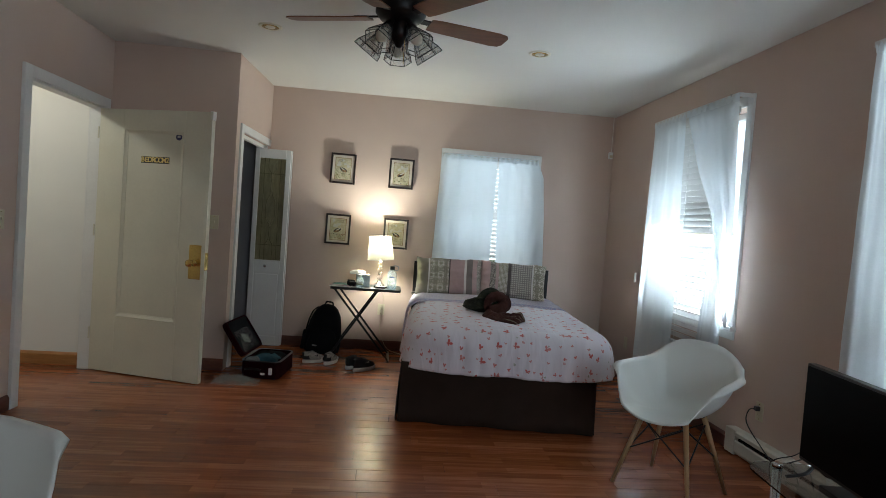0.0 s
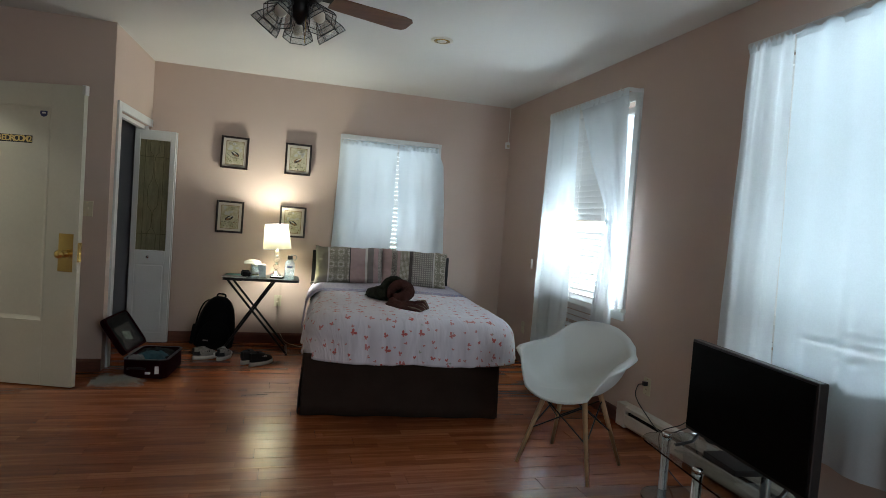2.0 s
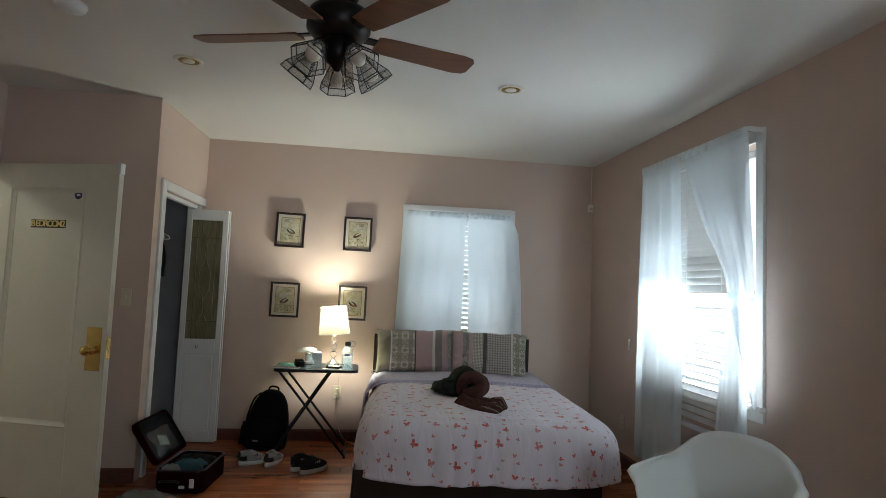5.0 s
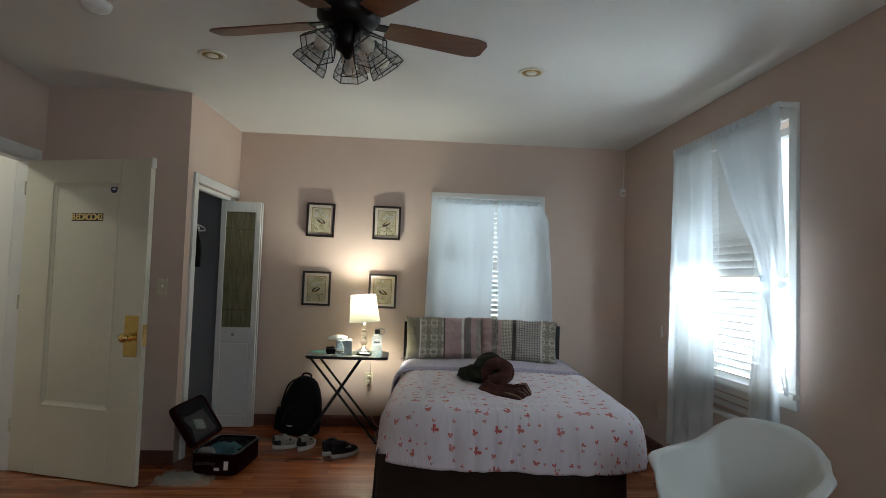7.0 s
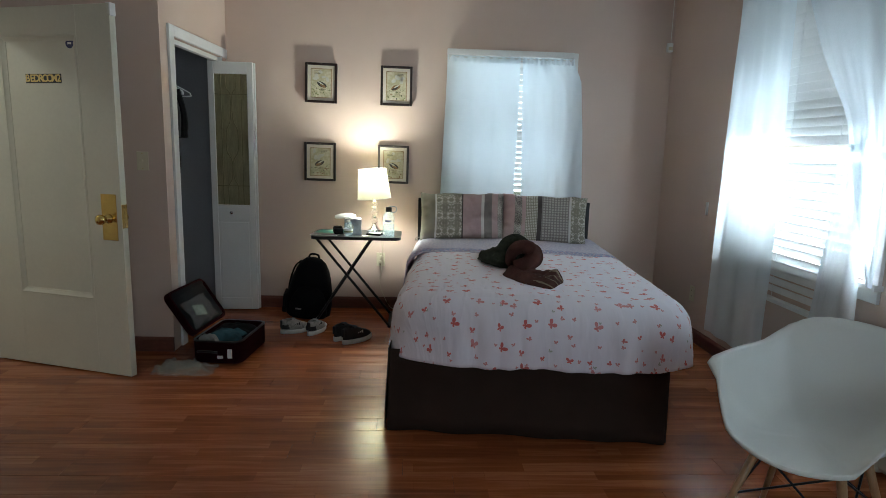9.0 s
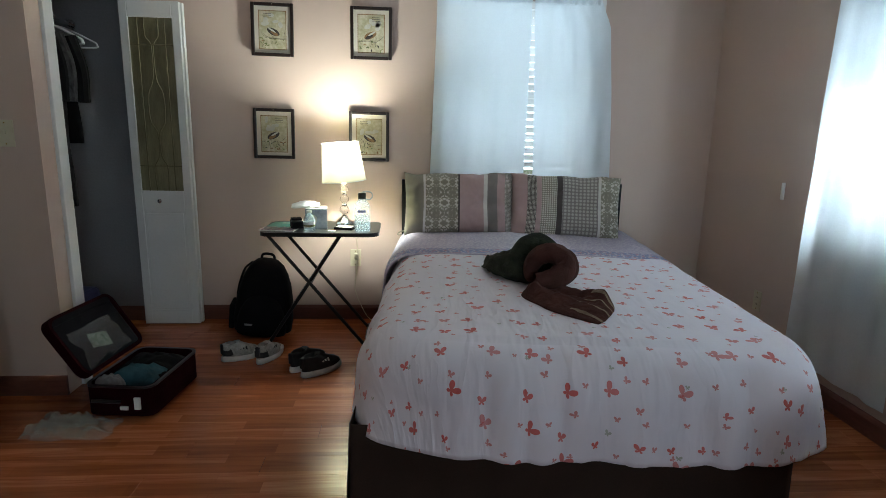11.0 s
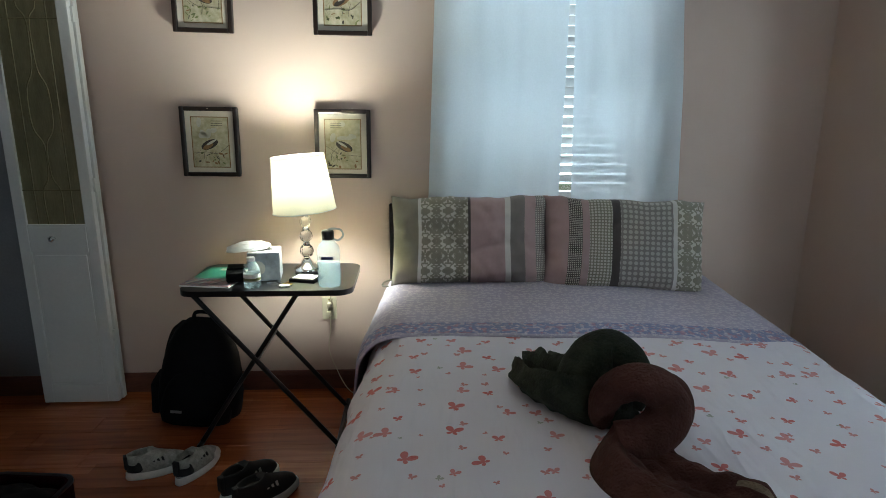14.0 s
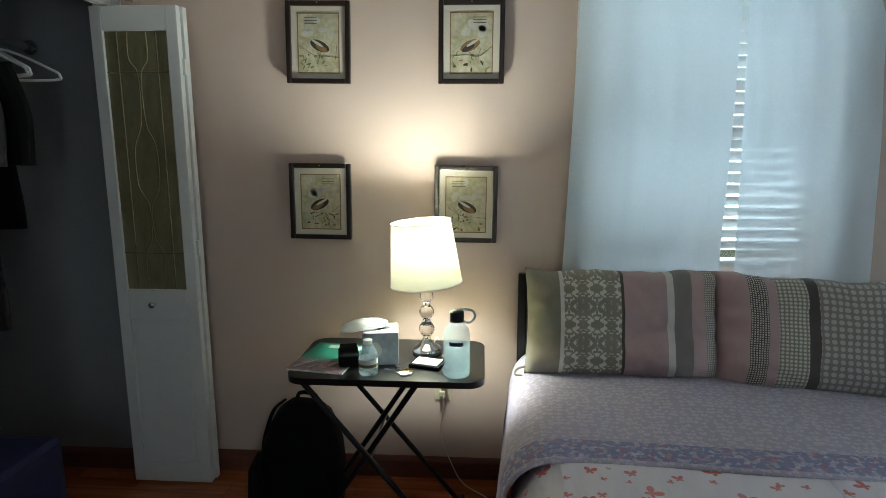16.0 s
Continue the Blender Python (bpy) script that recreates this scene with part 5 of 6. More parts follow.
for z0, r0 in ((0.345, 0.0), (0.085, 0.02)):
    part("glass_shelf", slab(round_rect(-0.10 + r0, 0.90 - r0, -0.20, 0.20, 0.12, 8), z0, z0 + 0.008), GREYGL, stand, "clear glass shelf with rounded corners")
for x, y in ((-0.05, -0.055), (0.36, -0.15), (0.82, -0.055), (0.38, 0.15)):
    part("post", lathe([(0.024, 0.0), (0.024, 0.02), (0.020, 0.022), (0.020, 0.345), (0.0, 0.345)], 20, m=Matrix.Translation((x, y, 0))), CHROME, stand, "chrome tube post", True)
    part("cap", lathe([(0.024, 0.353), (0.024, 0.366), (0.018, 0.370), (0.001, 0.371)], 20, m=Matrix.Translation((x, y, 0))), CHROME, stand, "chrome cap", True)
MAGB = mat("magazine_cover", (0.10, 0.15, 0.30), 0.35, var=0.4, scale=14, fine=60, bump=0.0, color2=(0.35, 0.30, 0.30))
mg = thing("magazine", "glossy magazine lying on the glass shelf", "magazine", TVM @ pose(0.26, -0.06, 0.094, 0, 0, 12))
part("cover", box(-0.14, 0.14, -0.10, 0.10, 0.0, 0.006, 0.001), MAGB, mg)
part("picture_patch", box(-0.08, -0.01, -0.06, 0.03, 0.0065, 0.007), MATB, mg)
part("picture_patch", box(0.02, 0.10, -0.03, 0.06, 0.0065, 0.007), NAVY, mg)
bx = thing("set_top_box", "small black box under the television", "set-top box", TVM @ pose(0.30, 0.05, 0.354))
part("case", box(-0.11, 0.11, -0.07, 0.07, 0.0, 0.024, 0.004), BLACKP, bx)

# ---- baseboard heater ----
ht = thing("baseboard_heater", "cream enamel electric baseboard heater along the wall", "heater", RB)
hx0, hx1 = 6.02 - 3.50, 6.02 - 0.85
prof = [(0.0, 0.02), (0.045, 0.02), (0.066, 0.045), (0.066, 0.105), (0.058, 0.112)]
part("front_cover", rings([[(x, -y, z) for y, z in prof] for x in (hx0 + 0.10, hx1)], False, False), HEATER, ht, "cream enamel front")
part("end_cap", box(hx0, hx0 + 0.10, -0.068, 0.0, 0.018, 0.172, 0.004), HEATER, ht)
part("top_hood", rings([[(x, -y, z) for y, z in ((0.0, 0.172), (0.050, 0.172), (0.066, 0.160), (0.066, 0.138), (0.064, 0.138), (0.062, 0.156), (0.048, 0.168), (0.0, 0.168))] for x in (hx0 + 0.10, hx1)], True, True), HEATER, ht)
part("back", box(hx0 + 0.10, hx1, -0.012, 0.0, 0.02, 0.168), DARKGAP, ht)
part("element", rod((hx0 + 0.1, -0.035, 0.09), (hx1, -0.035, 0.09), 0.012), DARKGAP, ht)
for i in range(60):
    x = hx0 + 0.13 + i * 0.041
    part("fin", box(x, x + 0.002, -0.06, -0.012, 0.05, 0.13), CHROME, ht)

# ---- ceiling fan ----
FX, FY = -0.285, 3.155
fan = thing("ceiling_fan", "dark bronze ceiling fan with wooden blades and glass lamp shades", "ceiling fan", pose(FX, FY, 0))
part("canopy", lathe([(0.002, H), (0.075, H), (0.078, H - 0.02), (0.060, H - 0.045), (0.03, H - 0.055), (0.002, H - 0.056)], 28), FANM, fan, smooth=True)
part("motor_housing", lathe([(0.03, H - 0.05), (0.06, H - 0.06), (0.125, H - 0.085), (0.135, H - 0.11), (0.135, H - 0.165), (0.11, H - 0.195), (0.065, H - 0.205), (0.002, H - 0.206)], 36), FANM, fan, smooth=True)
part("switch_housing", lathe([(0.05, H - 0.20), (0.062, H - 0.215), (0.062, H - 0.275), (0.05, H - 0.30), (0.03, H - 0.315), (0.012, H - 0.34), (0.002, H - 0.341)], 28), FANM, fan, smooth=True)
GLASSF = sheer("lamp_bevelled_glass", (0.72, 0.76, 0.74), 0.84, 0.4)
BULB = mat("frosted_bulb", (0.70, 0.64, 0.52), 0.4, var=0.05, scale=20, fine=80, bump=0.0)
BZ = H - 0.185
for i in range(5):
    a = radians(19 + 72 * i)
    R = Matrix.Rotation(a, 4, "Z")
    tilt = Matrix.Rotation(radians(-11), 4, "X")
    out = [(0.17, -0.055), (0.23, -0.062), (0.58, -0.072), (0.628, -0.062), (0.645, -0.04), (0.645, 0.04), (0.628, 0.062), (0.58, 0.072), (0.23, 0.062), (0.17, 0.055)]
    part("blade", slab(out, -0.003, 0.003, m=R @ Matrix.Translation((0, 0, BZ)) @ tilt), BLADE, fan, "reddish-brown wooden blade")
    irn = box(0.10, 0.21, -0.022, 0.022, 0.004, 0.012, 0.003, m=R @ Matrix.Translation((0, 0, BZ)) @ tilt)
    box(0.17, 0.25, -0.045, 0.045, 0.0035, 0.009, 0.003, bm=irn, m=R @ Matrix.Translation((0, 0, BZ)) @ tilt)
    part("blade_iron", irn, FANM, fan)
for i in range(5):
    a = radians(90 + 72 * i)
    M = Matrix.Rotation(a, 4, "Z") @ Matrix.Translation((0.078, 0, H - 0.228)) @ Matrix.Rotation(radians(180 - 38), 4, "Y") @ Matrix.Diagonal((1.06, 1.06, 1.0, 1))     # z runs out and down along the shade
    part("arm", rod((0, 0, -0.02), (0, 0, 0.045), 0.012, n=10, m=M), FANM, fan)
    part("shade_fitter", lathe([(0.002, 0.035), (0.026, 0.036), (0.030, 0.06), (0.026, 0.066), (0.002, 0.067)], 16, m=M), FANM, fan)
    n8 = 6
    def ring_at(r, z):
        return [Vector((r * math.cos(2 * math.pi * (j + 0.5) / n8), r * math.sin(2 * math.pi * (j + 0.5) / n8), z)) for j in range(n8)]
    r0, r1, r2 = ring_at(0.030, 0.058), ring_at(0.068, 0.140), ring_at(0.074, 0.170)
    for j in range(n8):
        q = (j + 1) % n8
        for A, B in ((r0, r1), (r1, r2)):
            mid = [(p * 0.999) for p in (A[j], A[q], B[q], B[j])]
            inn = [Vector((p.x * 0.95, p.y * 0.95, p.z)) for p in mid]
            part("glass_facet", rings([mid, inn], True, True, m=M), GLASSF, fan, "clear bevelled glass facet")
            part("came", rod(A[j], B[j], 0.0022, n=5, m=M), FANM, fan)
            part("came", rod(B[j], B[q], 0.0022, n=5, m=M), FANM, fan)
    part("bulb", lathe([(0.002, 0.062), (0.012, 0.064), (0.013, 0.085), (0.028, 0.110), (0.030, 0.125), (0.022, 0.145), (0.002, 0.152)], 16, m=M), BULB, fan, "frosted light bulb", True)
part("pull_chain", rod((0.03, -0.05, H - 0.30), (0.03, -0.05, H - 0.44), 0.0015, n=5), BRASS, fan)

# ---- recessed lights, detector, sensor ----
for x, y in ((-1.165, 4.125), (0.718, 4.115)):
    dl = thing("recessed_light", "unlit recessed ceiling light with a brass reflector", "ceiling light", pose(x, y, H), group="recessed ceiling lights")
    part("trim_ring", lathe([(0.056, 0.0), (0.080, 0.0), (0.080, -0.004), (0.073, -0.009), (0.060, -0.008), (0.056, -0.002)], 36), BULB, dl, "pale trim ring", True)
    part("bulb", lathe([(0.036, -0.003), (0.032, -0.010), (0.02, -0.014), (0.002, -0.015)], 24), BULB, dl, "pale reflector bulb", True)
    part("baffle", lathe([(0.058, -0.0065), (0.050, -0.003), (0.040, -0.0015), (0.002, -0.0015)], 28), BRASS, dl, "brass reflector", True)
sd = thing("smoke_detector", "round white plastic smoke detector on the ceiling", "smoke detector", pose(-1.52, 3.53, H))
part("case", lathe([(0.002, 0.0), (0.068, 0.0), (0.068, -0.012), (0.060, -0.030), (0.03, -0.036), (0.002, -0.036)], 28), PLASTW, sd, smooth=True)
part("grille", lathe([(0.024, -0.0362), (0.026, -0.039), (0.018, -0.040), (0.002, -0.040)], 20), PLASTW, sd)
sn = thing("motion_detector", "small white motion detector high in the corner", "sensor", pose(2.015, 6.02, 2.185))
part("case", box(-0.022, 0.022, -0.035, 0, -0.03, 0.04, 0.008, 3), PLASTW, sn)
part("lens", box(-0.016, 0.016, -0.038, -0.034, -0.018, 0.008, 0.003), IVORY, sn)
part("wire", rod((0.012, -0.003, 0.04), (0.012, -0.003, H - 2.185), 0.002, n=6), PLASTW, sn)


# ---- outlets and switches ----
def wall_plate(name, label, m, kind):
    p = thing(name, label, "outlet" if kind == "outlet" else "switch", m)
    part("plate", box(-0.035, 0.035, -0.006, 0.0, -0.057, 0.057, 0.003), IVORY, p)
    if kind == "outlet":
        for z_ in (-0.02, 0.02):
            part("socket", slab(round_rect(-0.016, 0.016, -0.013, 0.013, 0.008, 4), 0.006, 0.008, m=Matrix.Translation((0, 0, z_)) @ Matrix.Rotation(radians(90), 4, "X")), IVORY, p)
            for x_ in (-0.006, 0.006):
                part("slot", box(x_ - 0.001, x_ + 0.001, -0.0088, -0.0078, z_ - 0.004, z_ + 0.005), DARKGAP, p)
    else:
        part("toggle", box(-0.005, 0.005, -0.016, -0.006, -0.004, 0.012, 0.002), IVORY, p)
    for z_ in (-0.045, 0.045):
        part("screw", rod((0, -0.0075, z_), (0, -0.005, z_), 0.003, n=8), BRASS, p)
    return p


wall_plate("wall_outlet", "ivory double outlet on the wall beside the bed", NB @ pose(-0.28 + 2.62, 0, 0.418), "outlet")
wall_plate("wall_outlet", "ivory outlet above the heater with a black plug", RB @ pose(6.02 - 3.275, 0, 0.335), "outlet")
wall_plate("wall_outlet", "ivory outlet low on the wall beside the bed", RB @ pose(6.02 - 5.30, 0, 0.34), "outlet")
wall_plate("wall_switch", "ivory light switch on the wall beside the closet", along((-2.52, 4.906), (-1.545, 4.906)) @ pose(0.84, 0, 1.215), "switch")
wall_plate("wall_switch", "ivory light switch beside the doorway", Matrix.Translation((-2.52, 3.60, 1.17)) @ Matrix.Rotation(radians(90), 4, "Z"), "switch")
nl = thing("wall_clip", "thin white plastic strip on the wall", "wall clip", RB @ pose(6.02 - 5.2, 0, 0.975))
part("strip", box(-0.008, 0.008, -0.014, 0, -0.045, 0.045, 0.003), PLASTW, nl)


def cord(name, label, pts, r, material, plug=None):
    t = thing(name, label, "cable", pose(0, 0, 0))
    part("wire", sweep(pts, r, 7, 8), material, t, smooth=True)
    if plug:
        part("plug", box(*plug, 0.004), material, t)
    return t


cord("power_cord", "thin cream lamp cord hanging from the outlet", [(-0.275, 5.985, 0.395), (-0.272, 5.98, 0.33), (-0.285, 5.985, 0.22), (-0.25, 5.97, 0.12), (-0.19, 5.93, 0.03), (-0.10, 5.88, 0.004), (-0.02, 5.80, 0.004)], 0.0022, IVORY, (-0.292, -0.268, 5.985, 6.012, 0.386, 0.41))
cord("power_cord", "thin cream lamp cord between table and outlet", [(-0.30, 5.74, 0.692), (-0.29, 5.85, 0.695), (-0.27, 5.90, 0.62), (-0.262, 5.96, 0.48), (-0.272, 5.985, 0.445)], 0.0022, IVORY, (-0.286, -0.262, 5.985, 6.012, 0.43, 0.452))
cord("power_cord", "black television cord plugged into the outlet", [(2.02, 3.275, 0.352), (1.975, 3.27, 0.345), (1.945, 3.24, 0.28), (1.93, 3.10, 0.21), (1.86, 2.85, 0.19), (1.80, 2.60, 0.30), (1.72, 2.40, 0.42), (1.66, 2.30, 0.47)], 0.0035, BLACKP, (2.015, 2.044, 3.262, 3.288, 0.34, 0.368))
cord("cable", "thin black cable looping down behind the stand", [(1.60, 2.30, 0.47), (1.66, 2.45, 0.38), (1.62, 2.55, 0.30), (1.63, 2.50, 0.16), (1.68, 2.30, 0.06), (1.75, 2.0, 0.012), (1.80, 1.7, 0.006)], 0.0028, BLACKP)

# ---- suitcase ----
CASER = mat("dark_red_nylon", (0.024, 0.003, 0.005), 0.92, var=0.2, scale=8, fine=300, bump=0.3, spec=0.04)
LINING = mat("dark_lining", (0.008, 0.008, 0.011), 0.85, var=0.25, scale=8, fine=160, bump=0.3, spec=0.12)
SUITM = Matrix.Translation((-1.205, 4.90, 0)) @ Matrix.Rotation(radians(-6), 4, "Z") @ Matrix.Translation((1.22, -4.90, 0))
suit = thing("suitcase", "open dark red soft suitcase full of clothes on the floor", "suitcase", SUITM)
SX0, SX1, SY0, SY1 = -1.340, -1.038, 4.655, 5.115


def tray(w0, w1, d0, d1, h, th, r, m):
    o = round_rect(w0, w1, d0, d1, r, 5)
    i = round_rect(w0 + th, w1 - th, d0 + th, d1 - th, r - th * 0.6, 5)
    return rings([[(x, y, 0.0) for x, y in o], [(x, y, h) for x, y in o], [(x, y, h) for x, y in i], [(x, y, th) for x, y in i]], True, True, m=m)


part("body", tray(SX0, SX1, SY0, SY1, 0.135, 0.018, 0.05, Matrix.Translation((0, 0, 0.015))), CASER, suit, "dark red nylon shell")
LIDM = Matrix.Translation((SX0 - 0.004, 0, 0.165)) @ Matrix.Rotation(radians(-124), 4, "Y") @ Matrix.Translation((-SX0, 0, 0)) @ Matrix.Diagonal((1, 1, -1, 1))
lid = part("lid", tray(SX0, SX1, SY0, SY1, 0.042, 0.014, 0.05, LIDM), CASER, suit, "dark red nylon lid")
part("lid_lining", box(SX0 + 0.02, SX1 - 0.02, SY0 + 0.02, SY1 - 0.02, 0.018, 0.034, 0.008, m=LIDM), LINING, lid, "dark lining with a mesh pocket")
PLAST = sheer("crumpled_clear_plastic", (0.55, 0.56, 0.55), 0.78, 0.2)


def crumpled(name, cx, cy, w, d, h, material, parent, seed, n=26, label="", sharp=0.0, flat=0.0):
    pts, faces = [], []
    for i in range(n + 1):
        for j in range(n + 1):
            u, v = i / n * 2 - 1, j / n * 2 - 1
            ex = max(0.0, 1 - max(abs(u), abs(v)) ** 3)
            k3 = abs(noise.noise(Vector((u * 3 + seed, v * 3, seed)))) + 0.28 * abs(noise.noise(Vector((u * 7, v * 7 + seed, 1)))) + 0.08 * abs(noise.noise(Vector((u * 15, v * 15, seed))))
            if sharp:
                k3 = 0.75 * abs(noise.noise(Vector((u * 2.4 + seed, v * 2.4, seed)))) + 0.55 * (0.5 - abs(noise.noise(Vector((u * 4.5 + v, v * 4.5 + seed, 1))))) ** 2 + 0.30 * (0.5 - abs(noise.noise(Vector((u * 10 - v * 2, v * 10, seed))))) ** 2
            k3 = flat + (1 - flat) * k3
            rag = 1 + 0.25 * noise.noise(Vector((math.atan2(v, u) * 1.5, seed, 0)))
            pts.append((cx + u * w / 2 * rag, cy + v * d / 2 * rag, 0.004 + h * ex ** 0.6 * k3))
            if i < n and j < n:
                faces.append((i * (n + 1) + j, (i + 1) * (n + 1) + j, (i + 1) * (n + 1) + j + 1, i * (n + 1) + j + 1))
    me = bpy.data.meshes.new(name)
    me.from_pydata(pts, [], faces)
    for f_ in me.polygons:
        f_.use_smooth = True
    me.materials.append(material)
    ob = new(name, me)
    ob.parent = parent
    if label:
        ob["label"] = label
    return ob


PAPERS = mat("faded_papers", (0.22, 0.25, 0.20), 0.5, var=0.5, scale=40, fine=140, bump=0.1, color2=(0.03, 0.06, 0.04))
pk = crumpled("plastic_pocket", 0, 0, 0.17, 0.30, 0.04, PLAST, lid, 3.0, 36, sharp=1.0, label="clear plastic pocket with papers")
pk.matrix_basis = LIDM @ Matrix.Translation((-1.22, 4.87, 0.036))
part("papers", box(-1.265, -1.195, 4.80, 4.92, 0.0345, 0.037, m=LIDM @ Matrix.Translation((-1.25, 4.9, 0)) @ Matrix.Rotation(radians(14), 4, "Z") @ Matrix.Translation((1.25, -4.9, 0))), PAPERS, lid, "faded green papers")
part("pocket_band", box(SX0 + 0.26, SX1 - 0.012, SY0 + 0.025, SY1 - 0.025, 0.034, 0.040, 0.002, m=LIDM), LINING, lid)
zo, zi = round_rect(SX0 - 0.003, SX1 + 0.003, SY0 - 0.003, SY1 + 0.003, 0.052, 5), round_rect(SX0 + 0.012, SX1 - 0.012, SY0 + 0.012, SY1 - 0.012, 0.04, 5)
part("zip_rim", rings([[(x, y, z_) for x, y in o] for o, z_ in ((zo, 0.144), (zo, 0.152), (zi, 0.152), (zi, 0.1505))], True, False), BLACKP, suit)
part("front_handle", sweep([(-1.30, 4.653, 0.08), (-1.28, 4.633, 0.092), (-1.20, 4.630, 0.092), (-1.18, 4.653, 0.08)], 0.008, 8, 6), BLACKP, suit)
part("patch", box(-1.115, -1.088, 4.645, 4.656, 0.05, 0.105, 0.003), PLASTW, suit, "white reflective patch")
part("patch", box(-1.18, -1.145, 4.647, 4.656, 0.045, 0.062, 0.002), PLASTW, suit)
for x in (SX0 + 0.05, SX1 - 0.05):
    for y in (SY0 + 0.05, SY1 - 0.05):
        part("foot", lathe([(0.014, 0.0), (0.012, 0.016), (0.002, 0.016)], 12, m=Matrix.Translation((x, y, 0))), BLACKP, suit)
TEAL = mat("teal_cloth", (0.03, 0.11, 0.14), 0.85, var=0.3, scale=12, fine=200, bump=0.4)
BLKC = mat("black_cloth", (0.006, 0.006, 0.007), 0.9, var=0.25, scale=10, fine=250, bump=0.4, spec=0.2)
GRYC = mat("grey_cloth", (0.28, 0.28, 0.27), 0.9, var=0.2, scale=10, fine=250, bump=0.4)
cl = thing("clothes", "dark folded clothes packed in the open suitcase", "clothes", SUITM @ pose(0.02, -0.03, 0.085))
crumpled("black_garment", -1.225, 4.98, 0.27, 0.30, 0.085, BLKC, cl, 1.1, flat=0.8, label="black folded garment")
crumpled("teal_garment", -1.21, 4.86, 0.22, 0.14, 0.095, TEAL, cl, 2.2, flat=0.8, label="teal folded garment")
crumpled("grey_garment", -1.29, 4.765, 0.13, 0.06, 0.09, GRYC, cl, 4.2, flat=0.8, label="light grey folded garment")
pb = thing("plastic_bag", "crumpled clear plastic bag on the floor by the suitcase", "plastic bag", pose(0, 0, 0))
PLASTB = sheer("thin_plastic_film", (0.60, 0.59, 0.52), 0.66, 0.3)
crumpled("film", -1.34, 4.55, 0.30, 0.17, 0.10, PLASTB, pb, 7.7, 60, sharp=1.0)
crumpled("film", -1.39, 4.575, 0.24, 0.16, 0.13, PLASTB, pb, 2.9, 56, sharp=1.0)

# ---- backpack ----
bp_ = thing("backpack", "black backpack leaning on the wall under the table", "backpack", pose(-0.845, 5.79, 0.004, 9, 7, 4))
loops = []
for z_, w_, d_ in ((0.0, 0.150, 0.085), (0.02, 0.172, 0.10), (0.10, 0.178, 0.118), (0.20, 0.170, 0.112), (0.30, 0.152, 0.10), (0.38, 0.128, 0.085), (0.435, 0.100, 0.066), (0.468, 0.066, 0.045), (0.482, 0.03, 0.02)):
    loops.append([(math.copysign(abs(math.cos(a)) ** 0.6, math.cos(a)) * w_ * (1 + 0.04 * noise.noise(Vector((z_ * 9, a * 2, 0)))), math.copysign(abs(math.sin(a)) ** 0.7, math.sin(a)) * d_, z_) for a in [2 * math.pi * i / 32 for i in range(32)]])
part("body", rings(loops), BLKC, bp_, smooth=True)
loops = [[(x * 0.84, -0.085 + y * 0.55, 0.02 + z_ * 0.55) for x, y, z_ in lp] for lp in loops]
part("front_pocket", rings(loops), BLKC, bp_, smooth=True)
part("carry_handle", sweep([(-0.04, 0.02, 0.462), (-0.028, 0.02, 0.502), (0.028, 0.02, 0.502), (0.04, 0.02, 0.462)], 0.008, 8, 6), BLKC, bp_)
part("shoulder_strap", sweep([(-0.10, 0.08, 0.42), (-0.145, 0.08, 0.36), (-0.172, 0.06, 0.22), (-0.165, 0.06, 0.06)], 0.014, 8, 6, flat=0.4), BLKC, bp_)
part("side_pocket", box(-0.20, -0.165, -0.06, 0.06, 0.02, 0.18, 0.012), BLKC, bp_)
part("label_tag", box(-0.09, -0.045, -0.1505, -0.1475, 0.10, 0.112), GRYC, bp_, "small grey label bar")

# ---- shoes ----
RUBW = mat("white_rubber", (0.62, 0.61, 0.57), 0.6, var=0.1, scale=20, fine=120, bump=0.1)
GREYS = mat("grey_knit", (0.42, 0.41, 0.37), 0.85, var=0.3, scale=30, fine=260, bump=0.5)
BLKS = mat("black_knit", (0.012, 0.012, 0.013), 0.8, var=0.3, scale=30, fine=260, bump=0.5)


